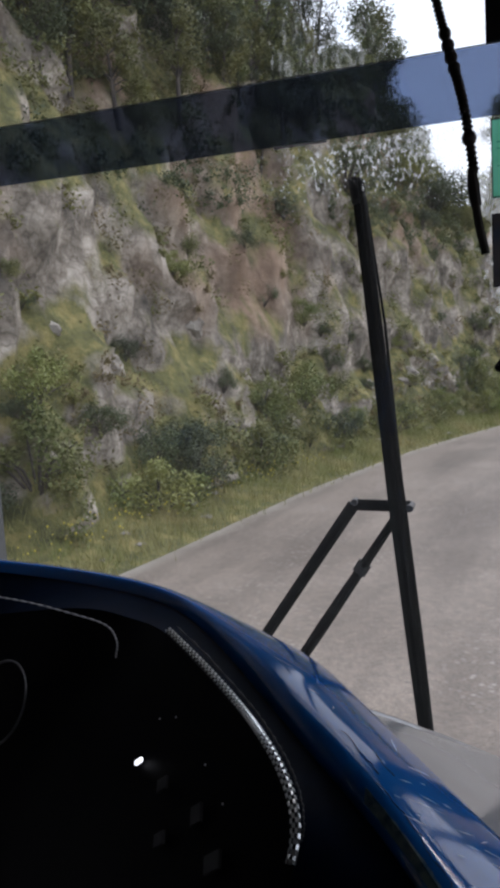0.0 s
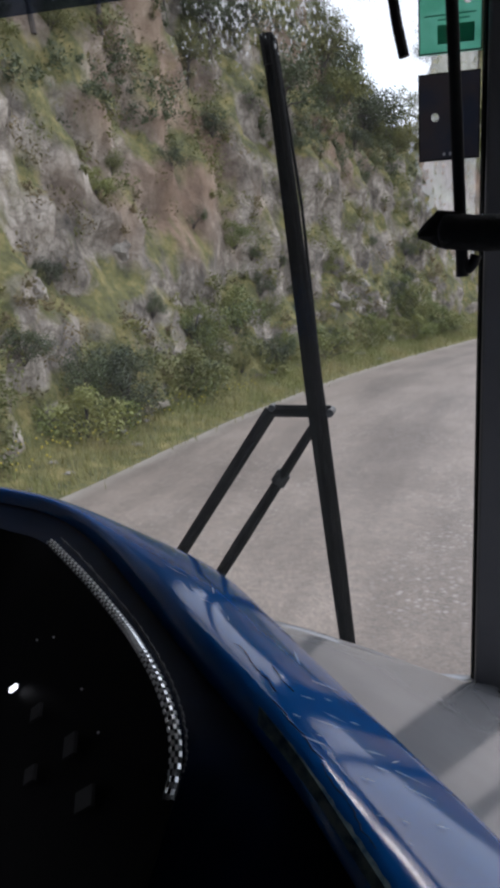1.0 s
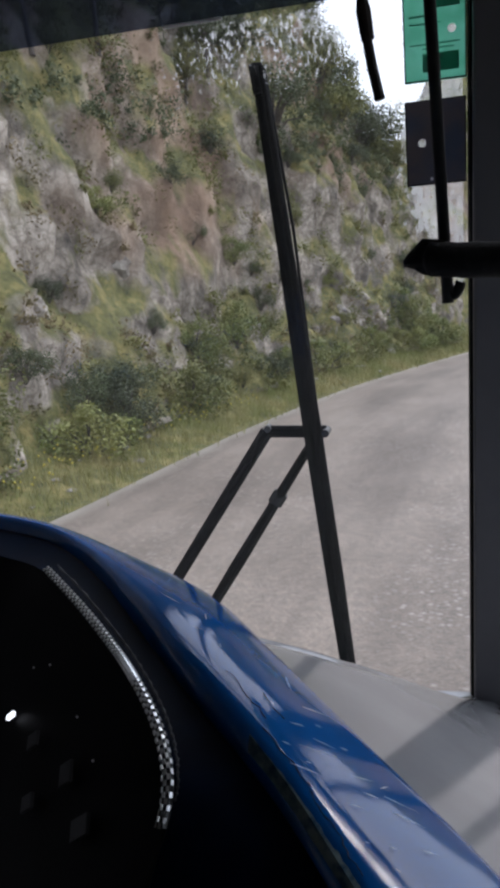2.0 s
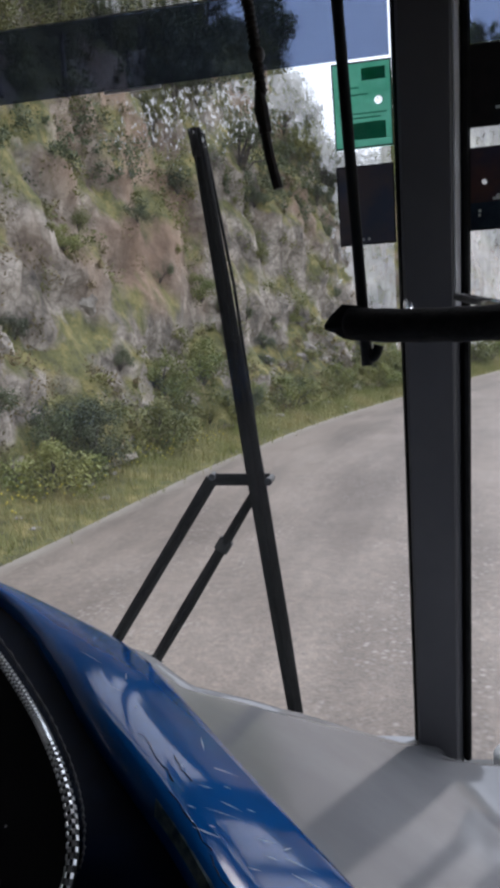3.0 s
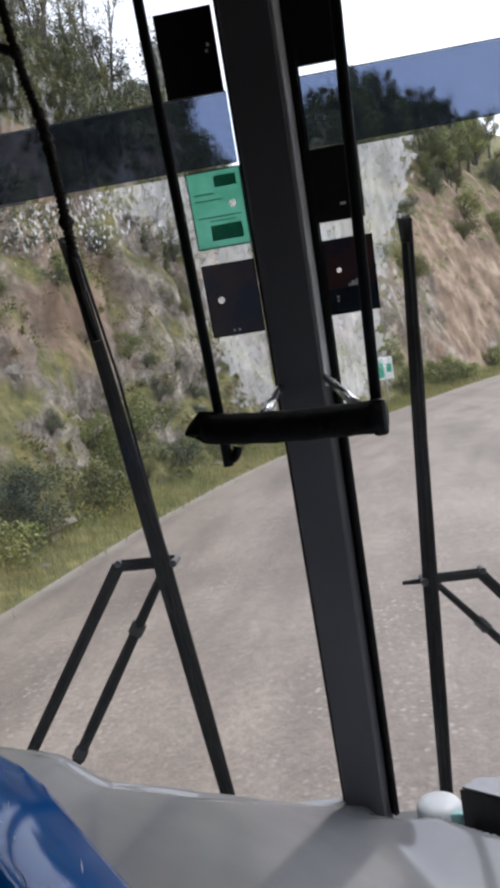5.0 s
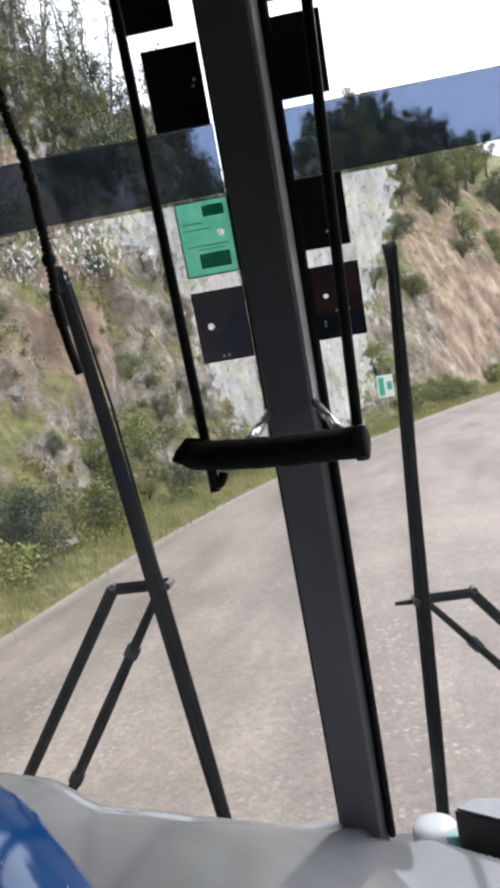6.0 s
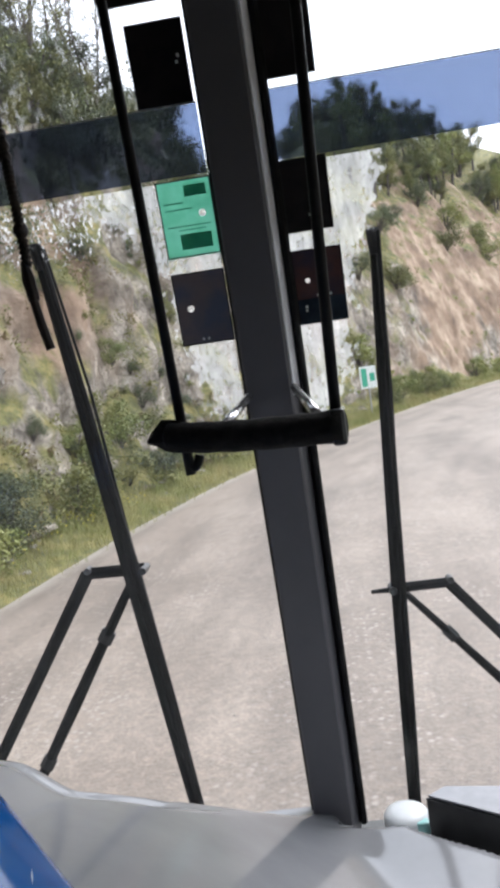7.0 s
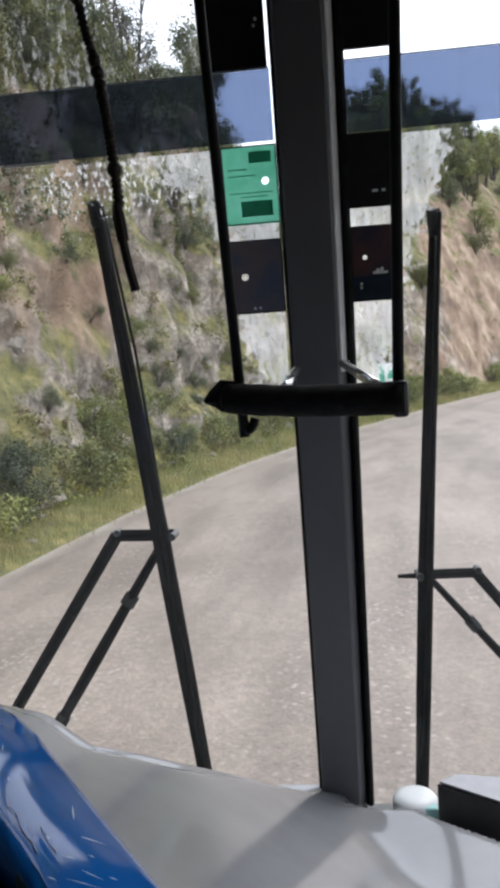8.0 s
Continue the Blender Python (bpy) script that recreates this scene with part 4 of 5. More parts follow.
card(-0.005, 0.071, 2.252, 2.353, CARDBROWN, "dark permit card below the green card", hole=(0.27, 0.51, 0.0050), dots=((0.42, 0.07, 0.0018), (0.52, 0.07, 0.0018)))
card(0.168, 0.225, 2.695, 2.79, CARDBLACK, "black card stuck high on the windscreen")
card(0.168, 0.232, 2.578, 2.676, CARDBLACK, "black rounded card above the tint strip")
card(0.168, 0.232, 2.384, 2.478, CARDBLACK, "black permit card beside the pillar", bars=((0.5, 0.62, 0.2), (0.7, 0.78, 0.2)))
card(0.168, 0.238, 2.258, 2.360, CARDRED, "dark red permit card beside the pillar", hole=(0.27, 0.59, 0.0036), dots=((0.52, 0.40, 0.003), (0.60, 0.42, 0.0024)), bars=((0.16, 0.21, 0.22), (0.16, 0.20, 0.17), (0.42, 0.72, 0.36)), foot=0.34)


# ---- wipers ----
def wiper(label, blade, joint, elbow, arm_end, rod_top, rod_end, stout=1.0):
    """A pantograph wiper outside the glass: blade, arm with an elbow, and a second rod."""
    ob = thing("windscreen_wiper", label, "wiper", "windscreen wipers")
    g = lambda p, off: glass_at(p[0], p[1], off)
    top, mid, bottom = blade
    pts = [g(top, 0.030), g((top[0] * 0.6 + mid[0] * 0.4, top[1] * 0.6 + mid[1] * 0.4), 0.042), g(mid, 0.05), g((mid[0] * 0.5 + bottom[0] * 0.5, mid[1] * 0.5 + bottom[1] * 0.5), 0.042), g(bottom, 0.032)]
    part("blade_holder", bm_bar(pts, [stout * w for w in (0.013, 0.021, 0.031, 0.030, 0.025)], 0.012), SATIN, ob, "black painted blade holder")
    side = 0.010 * stout
    part("blade_rubber", bm_bar([p + Vector((side, -0.012, 0)) for p in pts], [stout * w for w in (0.008, 0.010, 0.014, 0.016, 0.012)], 0.010), RUBBER, ob, "black rubber wiping edge")
    rail = [p + Vector((stout * (0.017 - 0.006 * abs(k - 1.0)), 0.004, 0)) for k, p in enumerate(pts[:4])]
    part("spring_rail", bm_bar(rail, [0.004, 0.0045, 0.005, 0.004], 0.005), RUBBER, ob, "thin spring rail along the blade")
    part("tip_clip", bm_bar([g((top[0], top[1] + 0.006), 0.028), g((top[0] + 0.002, top[1] - 0.03), 0.03)], [0.019, 0.017], 0.014), BLACK, ob, "blade end clip")
    part("arm", bm_bar([g(joint, 0.056), g(elbow, 0.056)], [0.006 + 0.014 * stout] * 2, 0.012), SATIN, ob)
    part("arm", bm_bar([g(elbow, 0.056), g(arm_end, 0.06)], [0.007 + 0.015 * stout] * 2, 0.012), SATIN, ob)
    part("drive_rod", bm_bar([g(rod_top, 0.062), g(((rod_top[0] + rod_end[0]) / 2, (rod_top[1] + rod_end[1]) / 2), 0.064), g(rod_end, 0.064)], [0.015 * stout, 0.022 * stout, 0.018 * stout], 0.012), SATIN, ob)
    for f in (0.22, 0.78):
        c = (rod_top[0] + (rod_end[0] - rod_top[0]) * f, rod_top[1] + (rod_end[1] - rod_top[1]) * f)
        d = Vector((rod_end[0] - rod_top[0], 0, rod_end[1] - rod_top[1])).normalized() * 0.012
        part("clamp", bm_bar([g(c, 0.064) - d, g(c, 0.064) + d], [0.026 * stout, 0.026 * stout], 0.016), BLACK, ob, "black clamp on the rod")
    part("pivot_bolt", bm_tube([g(joint, 0.035), g(joint, 0.072)], 0.0065, 10), STEELDARK, ob, "worn steel pivot bolt")
    part("elbow_bolt", bm_tube([g((elbow[0] + 0.003, elbow[1] + 0.006), 0.045), g((elbow[0] + 0.003, elbow[1] + 0.006), 0.066)], 0.006, 8), STEELDARK, ob, "worn steel elbow bolt")
    return ob


wiper("black pantograph wiper standing upright on the driver's pane", ((-0.201, 2.424), (-0.172, 1.90), (-0.139, 1.36)), (-0.150, 1.897), (-0.250, 1.900), (-0.575, 1.445), (-0.180, 1.872), (-0.480, 1.428))
w2 = wiper("black pantograph wiper standing upright on the passenger's pane", ((0.287, 2.374), (0.271, 1.806), (0.256, 1.35)), (0.262, 1.806), (0.356, 1.806), (0.66, 1.41), (0.285, 1.792), (0.60, 1.40), 0.74)
part("stub", bm_bar([glass_at(0.226, 1.806, 0.05), glass_at(0.268, 1.806, 0.05)], [0.006, 0.010], 0.008), SATIN, w2, "short metal stub")

# ---- hanging grab bar at the pillar ----
bar = thing("grab_bar", "black foam-wrapped bar hung on two thin rods before the pillar", "grab bar")
part("rod", bm_tube([(0.036, 0.806, 2.105), (0.004, 0.806, ZC)], 0.0055, 10), SATIN, bar, "thin black rod", True)
part("rod", bm_tube([(0.190, 0.756, 2.125), (0.216, 0.756, ZC)], 0.0055, 10), SATIN, bar, "thin black rod", True)
path = spline([(0.014, 0.808, 2.147), (0.026, 0.804, 2.146), (0.05, 0.797, 2.143), (0.10, 0.781, 2.140), (0.15, 0.766, 2.139), (0.197, 0.751, 2.139)], 5)
part("foam_sleeve", bm_tube(path, [0.007 + 0.009 * smoothstep(0, 0.14, i / (len(path) - 1)) + 0.0004 * math.sin(i * 1.9) for i in range(len(path))], 14), FOAM, bar, "black foam sleeve", True)
part("end_flap", bm_bar([(-0.004, 0.812, 2.144), (0.003, 0.810, 2.146), (0.014, 0.806, 2.149), (0.032, 0.803, 2.146)], [0.005, 0.016, 0.033, 0.034], 0.016), FOAM, bar, "loose end of the black wrap")
part("hook", bm_tube(spline([(0.034, 0.806, 2.135), (0.037, 0.806, 2.118), (0.040, 0.806, 2.112), (0.045, 0.806, 2.116), (0.048, 0.806, 2.124)], 4), 0.005, 8), SATIN, bar, "bent end of the rod", True)
part("end_cap", bm_box(0.184, 0.199, 0.743, 0.760, 2.121, 2.156, 0.004), BLACK, bar)
for a, b in (((0.082, 1.12, 2.168), (0.078, 0.80, 2.150)), ((0.148, 1.12, 2.172), (0.176, 0.765, 2.148))):
    part("strut", bm_tube([a, b], 0.0058, 10), CHROME, bar, "worn chrome strut to the pillar", True)

# ---- hanging beads ----
beads = thing("hanging_beads", "dark cord with beads and a small pendant, hung from the ceiling", "hanging ornament")
line = spline([(-0.066, 0.605, ZC), (-0.056, 0.602, 2.58), (-0.044, 0.60, 2.456), (-0.034, 0.60, 2.405), (-0.022, 0.575, 2.35), (-0.015, 0.56, 2.296)], 40)
part("cord", bm_tube(line, [0.0031 + 0.0012 * (i % 3 == 0) for i in range(len(line))], 8), CORD, beads, "ribbed dark cord", True)
part("cord", bm_tube(spline([(-0.044, 0.60, 2.456), (-0.065, 0.60, 2.468), (-0.103, 0.60, 2.492), (-0.20, 0.60, 2.62), (-0.32, 0.60, ZC)], 24), 0.0038, 8), CORD, beads, "ribbed dark cord", True)
for z, r in ((2.456, 0.0052), (2.412, 0.0050), (2.402, 0.0052), (2.392, 0.0052), (2.382, 0.0050), (2.323, 0.0056)):
    q = min(line, key=lambda v: abs(v.z - z))
    bm = bmesh.new()
    bmesh.ops.create_uvsphere(bm, u_segments=14, v_segments=10, radius=r, matrix=Matrix.Translation(q))
    part("bead", bm, BEAD, beads, "dark round bead", True)
part("pendant_block", bm_bar([(-0.017, 0.56, 2.300), (-0.016, 0.56, 2.288), (-0.014, 0.56, 2.272)], [0.005, 0.009, 0.008], 0.006), BEAD, beads, "dark wooden pendant block")
part("pendant_bar", bm_bar([(-0.015, 0.56, 2.276), (-0.012, 0.56, 2.256), (-0.008, 0.56, 2.237)], [0.0060, 0.0064, 0.0064], 0.005), BEAD, beads, "dark wooden bar pendant")


# ---- driver's binnacle ----
hood = thing("instrument_binnacle", "glossy blue instrument hood with a black panel and chequered silver trim", "instrument panel")
OUT = spline([(-1.0, 0.955, 1.88), (-0.75, 0.945, 1.882), (-0.52, 0.885, 1.882), (-0.42, 0.845, 1.88), (-0.345, 0.803, 1.872), (-0.225, 0.722, 1.862), (-0.175, 0.695, 1.853), (-0.112, 0.622, 1.835), (-0.053, 0.563, 1.818), (-0.004, 0.512, 1.803), (0.043, 0.466, 1.79), (0.085, 0.41, 1.772), (0.11, 0.33, 1.75)], 5)
INN = spline([(-1.0, 0.932, 1.883), (-0.75, 0.923, 1.885), (-0.52, 0.863, 1.885), (-0.43, 0.824, 1.884), (-0.35, 0.775, 1.880), (-0.218, 0.602, 1.877), (-0.153, 0.524, 1.868), (-0.106, 0.480, 1.850), (-0.070, 0.445, 1.836), (-0.045, 0.415, 1.824), (-0.018, 0.385, 1.808), (0.02, 0.33, 1.79), (0.05, 0.25, 1.77)], 5)
TRIM = spline([(-1.0, 0.875, 1.80), (-0.75, 0.865, 1.82), (-0.53, 0.80, 1.865), (-0.43, 0.765, 1.868), (-0.352, 0.703, 1.873), (-0.235, 0.574, 1.866), (-0.184, 0.512, 1.859), (-0.157, 0.474, 1.849), (-0.145, 0.450, 1.837), (-0.143, 0.435, 1.823), (-0.147, 0.424, 1.808), (-0.153, 0.408, 1.786), (-0.165, 0.38, 1.75)], 5)


for _ in range(3):
    for row in (OUT, INN):
        flat = [Vector((p.x, p.y)) for p in row]
        for k in range(2, len(row) - 2):
            q = sum(flat[k - 2:k + 3], Vector((0, 0))) / 5
            row[k].x, row[k].y = q.x, q.y
for _ in range(4):
    for row in (OUT, INN):
        zs = [p.z for p in row]
        for k in range(1, len(row) - 1):
            a, b = max(0, k - 3), min(len(row), k + 4)
            row[k].z = sum(zs[a:b]) / (b - a) if k > 2 and k < len(row) - 3 else zs[k]


def hood_point(k, f, lift=0.0):
    """A point of the blue shell's top, from its inner edge (f = 0) to its outer edge (f = 1)."""
    o, i = OUT[k], INN[k]
    crown = 0.30 * min((o - i).length, 0.14) * math.sqrt(f) * (1 - f)
    return i.lerp(o, f) + Vector((0, 0, crown + lift))


secs = []
for k, (o, i) in enumerate(zip(OUT, INN)):
    side = (o - i).normalized()
    secs.append([Vector((o.x + side.x * 0.02, o.y + side.y * 0.02, o.z - 0.34)), Vector((o.x + side.x * 0.012, o.y + side.y * 0.012, o.z - 0.05)), o + Vector((side.x * 0.007, side.y * 0.007, -0.018)), o + Vector((side.x * 0.003, side.y * 0.003, -0.005))] + [hood_point(k, f) for f in (0.97, 0.9, 0.75, 0.6, 0.45, 0.3, 0.15, 0.06)] + [i + Vector((0, 0, -0.002)), i - side * 0.003 + Vector((0, 0, -0.007)), i - side * 0.004 + Vector((0, 0, -0.014))])
part("shell", bm_loft(secs, cap=False, closed=False), BLUE, hood, "glossy blue painted shell", True)
# Inner side of the blue shell, its shade painted as navy-black.
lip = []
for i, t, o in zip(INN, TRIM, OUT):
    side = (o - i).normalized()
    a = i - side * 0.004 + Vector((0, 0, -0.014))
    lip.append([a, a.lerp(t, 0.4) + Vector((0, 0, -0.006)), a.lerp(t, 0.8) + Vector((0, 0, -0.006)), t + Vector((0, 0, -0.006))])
part("inner_lip", bm_loft(lip, cap=False, closed=False), SHADED_LIP, hood, "inner lip of the blue shell, painted dark for shade", True)
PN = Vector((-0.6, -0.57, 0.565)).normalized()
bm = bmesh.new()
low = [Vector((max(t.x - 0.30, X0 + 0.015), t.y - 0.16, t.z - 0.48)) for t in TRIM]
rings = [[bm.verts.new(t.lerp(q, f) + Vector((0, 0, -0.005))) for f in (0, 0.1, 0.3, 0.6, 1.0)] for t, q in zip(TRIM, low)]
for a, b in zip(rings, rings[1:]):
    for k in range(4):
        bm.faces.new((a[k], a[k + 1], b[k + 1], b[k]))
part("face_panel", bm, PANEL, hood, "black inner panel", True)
# end wall that closes the binnacle towards the aisle
bm = bmesh.new()
a, b, c = OUT[-1], INN[-1], TRIM[-1]
bm.faces.new([bm.verts.new(p) for p in (a, b, Vector((b.x, b.y, 1.2)), Vector((a.x, a.y, 1.2)))])
bm.faces.new([bm.verts.new(p) for p in (b, c, Vector((c.x, c.y, 1.2)), Vector((b.x, b.y, 1.2)))])
part("end_wall", bm, BLACK, hood)

# chequered trim: two rows of small squares
trim_pts = spline(TRIM[20:48:3], 24)
strip_obj = part("trim_strip", bm_tube([p + PN * 0.0015 for p in trim_pts], 0.0037, 10), DARKSQ, hood, "chequered silver and black trim strip")
bm = bm_box(-0.0016, 0.0016, -0.0010, 0.0010, -0.0006, 0.0006)
square_mesh = bpy.data.meshes.new("square")
bm.to_mesh(square_mesh)
bm.free()
square_mesh.materials.append(SILVER)
dist, count = 0.0, 0
for p, q in zip(trim_pts, trim_pts[1:]):
    dist += (q - p).length
    if dist < 0.0033:
        continue
    dist -= 0.0033
    count += 1
    d = (q - p).normalized()
    face = (PN * 0.35 + Vector((0.05, 0.25, 1.0))).normalized()
    s = d.cross(face).normalized()
    face = s.cross(d).normalized()
    for r in range(4):
        if (count + r) % 2:
            continue
        a = radians(34 * (r - 1.5))
        out_dir = face * math.cos(a) + s * math.sin(a)
        ob = new("square", square_mesh)
        ob.parent = strip_obj
        basis = Matrix((d, out_dir.cross(d).normalized(), out_dir)).transposed().to_4x4()
        ob.matrix_basis = Matrix.Translation(p + PN * 0.0015 + out_dir * 0.0038) @ basis
thread = [p + (OUT[min(range(len(INN)), key=lambda k: (INN[k] - p).length)] - p).normalized() * 0.011 + Vector((0, 0, 0.004)) for p in trim_pts[::4]]
part("lip_thread", bm_tube(thread, [0.0012 if k % 2 else 0.0004 for k in range(len(thread))], 6), DIM, hood, "thin dark thread beside the trim")


def on_panel(x, y):
    """A point of the inclined black panel."""
    d = PN.dot(Vector((-0.344, 0.602, 1.774))) + 0.004
    return Vector((x, y, (d - PN.x * x - PN.y * y) / PN.z))


def panel_plate(x, y, w, h, mat, name, label, lift=0.003):
    c = on_panel(x, y) + PN * lift
    a = Vector((0.95, 0.30, -0.04)).normalized()
    a = (a - PN * a.dot(PN)).normalized()
    b = PN.cross(a)
    bm = bm_loft([[c + a * (w / 2 * k) + b * (h / 2 * m) + PN * n for k, m in ((-1, -1), (1, -1), (1, 1), (-1, 1))] for n in (-0.003, 0.0)])
    return part(name, bm, mat, hood, label)


LIT = material("lit_indicator", (0.8, 0.8, 0.8), 0.4)
LIT.node_tree.nodes["Principled BSDF"].inputs["Emission Color"].default_value = (1, 1, 1, 1)
LIT.node_tree.nodes["Principled BSDF"].inputs["Emission Strength"].default_value = 1.4
panel_plate(-0.348, 0.602, 0.0105, 0.0042, LIT, "indicator", "small lit white indicator")
panel_plate(-0.249, 0.511, 0.014, 0.016, DIM, "push_button", "dim dark push button")
panel_plate(-0.303, 0.560, 0.014, 0.012, DIM, "push_button", "dim dark push button")
panel_plate(-0.29, 0.52, 0.014, 0.012, DIM, "push_button", "dim dark push button")
panel_plate(-0.22, 0.47, 0.020, 0.014, DIM, "push_button", "dim dark push button")
lift = Vector((-0.31, -0.83, 0.47)) * 0.004
seam = spline([Vector(p) + lift for p in ((-0.70, 0.868, 1.846), (-0.618, 0.838, 1.849), (-0.531, 0.796, 1.853), (-0.47, 0.774, 1.849), (-0.446, 0.756, 1.837), (-0.441, 0.742, 1.822))], 9)
part("stitched_seam", bm_tube(seam, [0.0016 if i % 2 else 0.0005 for i in range(len(seam))], 6), STITCH, hood, "grey stitched seam")
c, up = Vector((-0.634, 0.772, 1.734)), Vector((-0.36, -0.80, 0.49)).normalized()
a = up.cross(Vector((0, 0, 1))).normalized()
b = up.cross(a)
part("gauge_ring", bm_tube([c + up * 0.006 + 0.054 * (a * math.cos(k / 40 * 2 * math.pi) + b * math.sin(k / 40 * 2 * math.pi)) for k in range(41)], 0.0017, 6), RING, hood, "dark ring of a round gauge")
# Pale dots paint the faint reflections on the black panel.
for x, y, z in ((-0.305, 0.605, 1.818), (-0.33, 0.62, 1.80), (-0.25, 0.54, 1.80), (-0.22, 0.50, 1.80)):
    q = on_panel(x, y) + PN * 0.002
    bm = bmesh.new()
    bmesh.ops.create_icosphere(bm, subdivisions=1, radius=0.0011, matrix=Matrix.Translation(q))
    part("painted_glint", bm, LABELWHITE, hood, "pale dot that paints a faint reflection")

# ---- dashboard ----
def smooth_max(a, b, k):
    return 0.5 * (a + b + math.sqrt((a - b) ** 2 + k * k))


def dash_height(x, y):
    """The moulded grey dashboard: a sheet that falls from the binnacle to the pillar's foot, with a crest ahead of it."""
    rim = float(np.interp(x, (0.14, 0.23, 0.24, 0.257, 0.293, 0.352, 0.5, 1.2), (1.235, 1.21, 1.197, 1.178, 1.145, 1.10, 0.99, 0.95)))
    raised = smoothstep(0.03, 0.34, x)
    base = 1.414 + 0.044 * raised * smoothstep(rim + 0.022, rim - 0.006, y) + 0.02 * smoothstep(1.1, 0.6, y) - 0.075 * smoothstep(rim + 0.024, rim + 0.05, y) * smoothstep(0.11, 0.15, x)
    near_i = min(range(len(OUT)), key=lambda k: (OUT[k].x - x) ** 2 + (OUT[k].y - y) ** 2)
    o, i = OUT[near_i], INN[near_i]
    side = Vector((o.x - i.x, o.y - i.y)).normalized()
    out = (x - o.x) * side.x + (y - o.y) * side.y
    under = 0.35 * smoothstep(-0.015, -0.055, out) * smoothstep(0.16, 0.12, x)
    bend = smooth_max(0.0, x + 0.118, 0.05)
    sheet = 1.615 - 0.28 * (x + 0.118) - 0.33 * bend - 0.34 * (y - 1.07) + 0.035 * smoothstep(-0.225, -0.295, x)
    edge = float(np.interp(x, (-0.6, -0.274, -0.25, -0.118, -0.02, 0.08, 0.14), (0.95, 1.009, 1.02, 1.07, 1.18, 1.29, 1.36)))
    sheet -= 1.3 * smooth_max(0.0, y - edge - 0.005, 0.012)
    sheet -= 0.008 * math.exp(-((y - edge + 0.030) / 0.010) ** 2) * smoothstep(-0.32, -0.26, x) * smoothstep(-0.02, -0.10, x)
    return smooth_max(sheet, base, 0.03) - under


dash = thing("dashboard", "smooth moulded light grey plastic dashboard", "dashboard")
ny = 150
YS = [0.15 + (1.34 - 0.15) * j / ny for j in range(ny + 1)]


def dash_piece(name, x0, x1, label):
    """One moulding of the dashboard, from x0 to x1."""
    nx = max(4, round((x1 - x0) / 0.008))
    bm = bmesh.new()
    grid = []
    for y in YS:
        row = []
        for i in range(nx + 1):
            x = x0 + (x1 - x0) * i / nx
            z = dash_height(x, y)
            row.append(bm.verts.new((x, min(y, glass_at(0, z).y - 0.004), z)))
        grid.append(row)
    for a, b in zip(grid, grid[1:]):
        for i in range(nx):
            bm.faces.new((a[i], a[i + 1], b[i + 1], b[i]))
    part(name, bm, GREY, dash, label, True)


dash_piece("driver_moulding", X0, 0.02, "grey swell beside the binnacle")
dash_piece("centre_moulding", 0.02, 0.60, "grey top at the pillar")
dash_piece("passenger_moulding", 0.60, X1, "grey top on the passenger's side")
part("front_face", bm_box(X0, X1, 0.135, 0.148, ZF, 1.20, 0.003), GREY, dash, "grey lower front")

# worn edge and scratches of the blue shell
def edge_ribbon(k0, k1, low, high):
    """A thin ribbon of bared undercoat along the shell's inner edge."""
    bm = bmesh.new()
    rows = []
    for k in range(k0, k1):
        across = (OUT[k] - INN[k]).length
        for f in (0.0, 0.5):
            g = (k + f - k0) / (k1 - k0)
            w = (low + (high - low) * g) * (0.55 + 0.9 * abs(noise.noise((3.1 * (k + f), 4, 1))))
            p = hood_point(k, 0.02, 0.0006).lerp(hood_point(k + 1, 0.02, 0.0006), f)
            q = hood_point(k, min(0.5, 0.02 + w / across), 0.0006).lerp(hood_point(k + 1, min(0.5, 0.02 + w / across), 0.0006), f)
            rows.append([bm.verts.new(INN[k].lerp(INN[k + 1], f) + Vector((-0.001, -0.001, -0.005))), bm.verts.new(p), bm.verts.new(q)])
    for a, b in zip(rows, rows[1:]):
        for m in range(2):
            bm.faces.new((a[m], a[m + 1], b[m + 1], b[m]))
    return bm


part("worn_edge", edge_ribbon(36, 60, 0.0005, 0.0065), TEAL, hood, "worn edge showing teal undercoat")
for k0, k1, f0 in ((33, 38, 0.20), (37, 43, 0.13), (42, 49, 0.10), (36, 39, 0.32)):
    crack = [hood_point(k, f0 + 0.05 * noise.noise((k * 2.3 + f0, 7, 2)), 0.0003) for k in range(k0, k1)]
    crack = [p + Vector((0.0005 * rng.normal(), 0.0005 * rng.normal(), 0)) for p in spline(crack, 4)]
    part("paint_crack", bm_tube(crack, [0.0002 + 0.0005 * abs(noise.noise((m * 1.3, k0, 5))) for m in range(len(crack))], 5), CARDINK, hood, "dark crack in the blue paint")
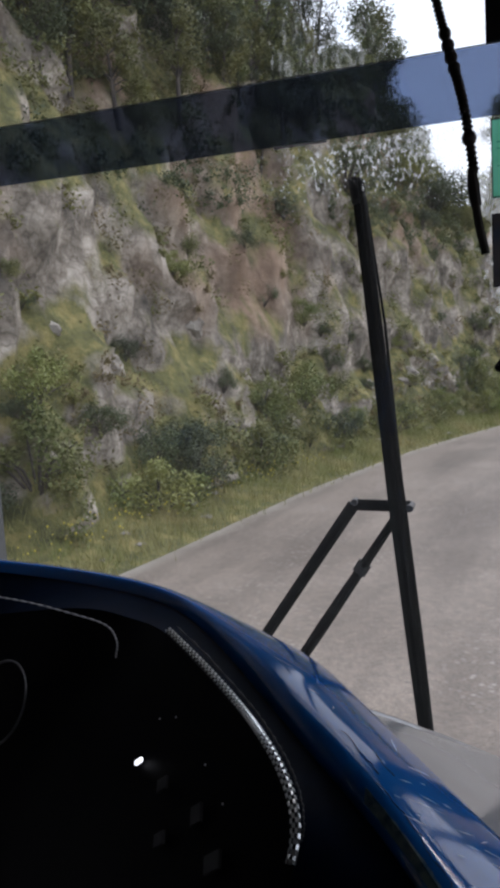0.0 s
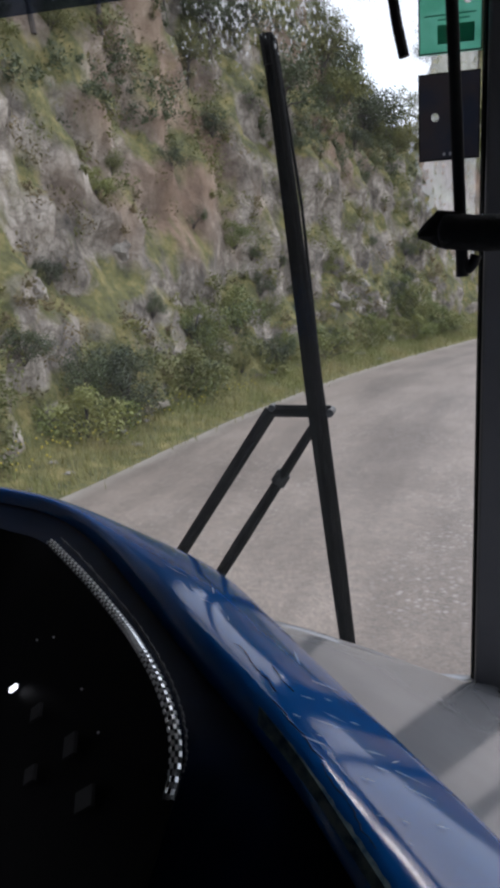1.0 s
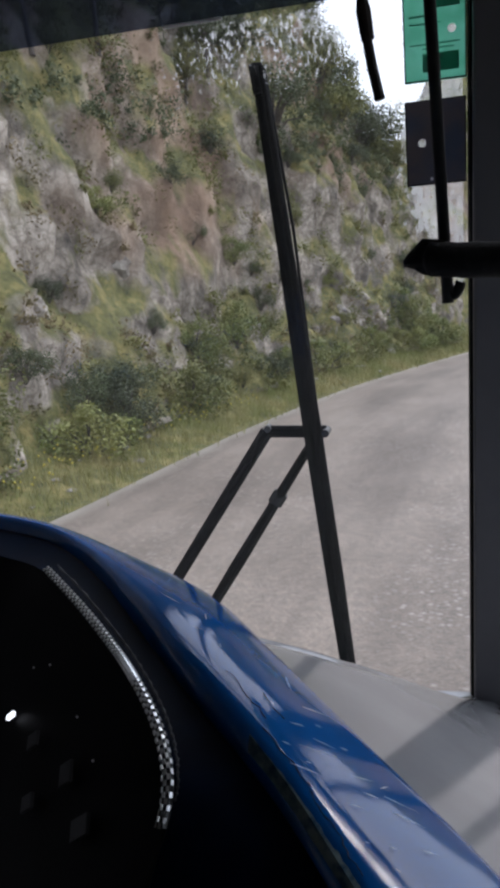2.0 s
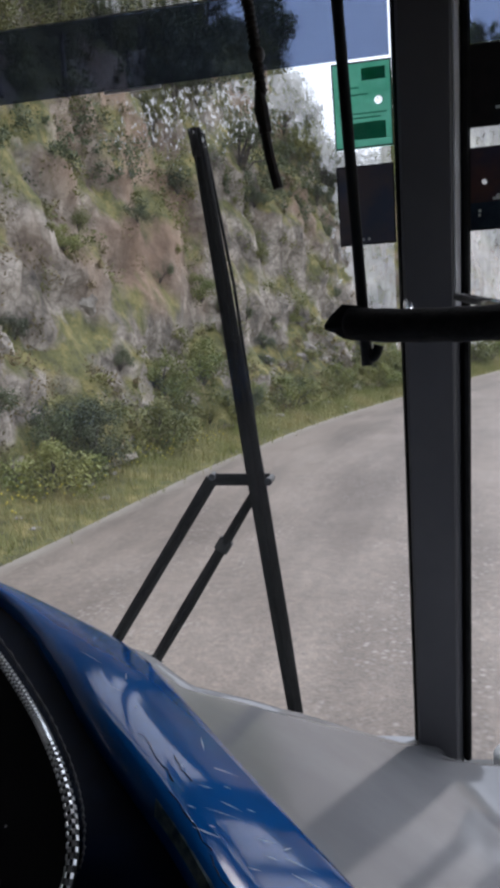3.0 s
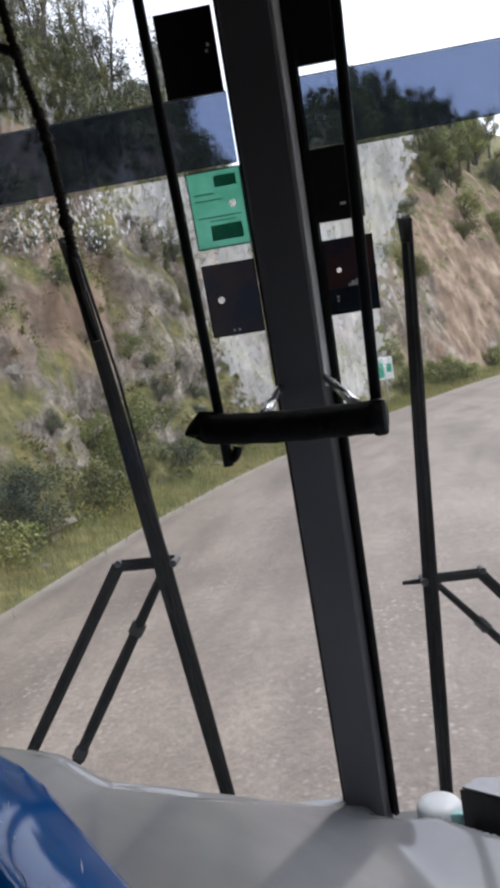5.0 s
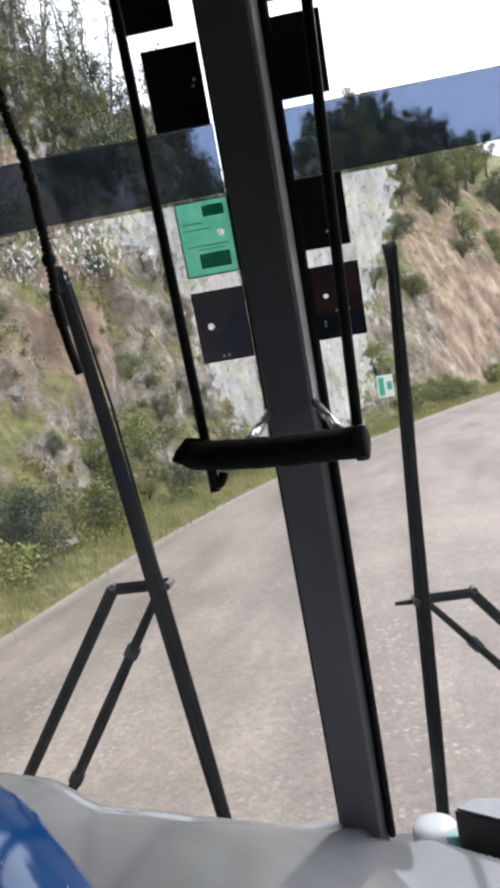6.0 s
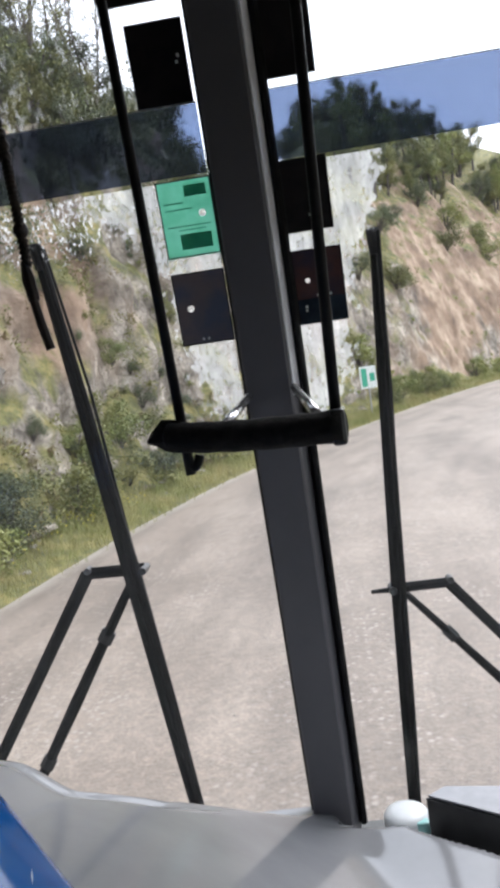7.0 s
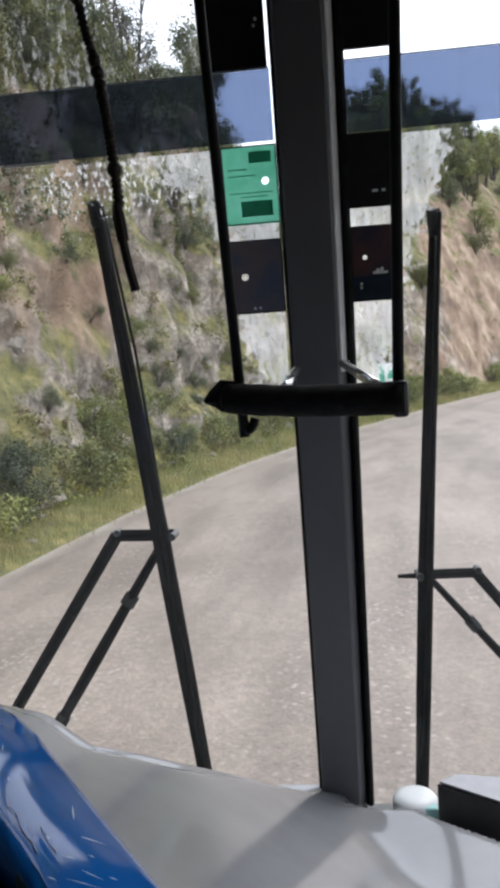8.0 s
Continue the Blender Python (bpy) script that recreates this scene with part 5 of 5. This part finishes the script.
for k in range(26):
    i, f = (int(rng.integers(26, 56)), rng.uniform(0.12, 0.8)) if k < 12 else (int(rng.integers(38, 50)), rng.uniform(0.15, 0.7))
    along = (OUT[i + 1] - OUT[i]).normalized()
    across = (OUT[i] - INN[i]).normalized()
    n_ = along.cross(across).normalized()
    n_ = n_ if n_.z > 0 else -n_
    d = (along * rng.uniform(-1, 1) + across * rng.uniform(-0.3, 1.0)) if k < 12 else Vector((1, rng.normal() * 0.12, 0))
    d = (d - n_ * d.dot(n_)).normalized()
    w = rng.uniform(0.0003, 0.0007)
    ln = 0.002 + 0.014 * rng.uniform() ** 2
    e = n_.cross(d).normalized()
    p = hood_point(i, f, 0.0012)
    bm = bmesh.new()
    bm.faces.new([bm.verts.new(q) for q in (p - d * ln - e * w * 0.2, p - d * ln * 0.2 - e * w, p + d * ln, p + e * w)])
    part("scratch", bm, SCUFF, hood, "pale scratch")

# ---- things on the dashboard ----
cup = thing("plastic_tub", "white and aqua plastic tub lid on the dashboard", "tub", at=(0.234, 1.252, 0))
z0 = 1.360
prof = [(0.0, 0.034), (0.05, 0.037), (0.066, 0.038), (0.076, 0.038), (0.082, 0.034), (0.086, 0.022), (0.088, 0.004)]
part("dome", bm_loft([[(r * math.cos(2 * math.pi * k / 24), r * math.sin(2 * math.pi * k / 24), z0 + h) for k in range(24)] for h, r in prof]), WHITE, cup, "white domed top", True)
part("side_patch", bm_box(0.012, 0.034, -0.036, -0.018, z0 + 0.058, z0 + 0.081, 0.004), AQUA, cup, "aqua patch on the side")
box = thing("dash_box", "black flat-topped box lying on the dashboard", "box")
bm = bm_loft([[Vector((x, y, z)) for x, y in ((0.266, 1.206), (0.46, 1.072), (0.56, 1.19), (0.30, 1.232))] for z in (1.413, 1.46, 1.484, 1.489)])
part("case", bm, BLACK, box, "black case")
bm = bm_loft([[Vector((x, y, z)) for x, y in ((0.270, 1.206), (0.459, 1.076), (0.553, 1.187), (0.30, 1.228))] for z in (1.491, 1.494)])
part("lid", bm, material("glossy_black_lid", (0.09, 0.09, 0.10), 0.10, (0.12, 0.12, 0.13), 20, coat=1.0, spec=0.9), box, "glossy black lid")
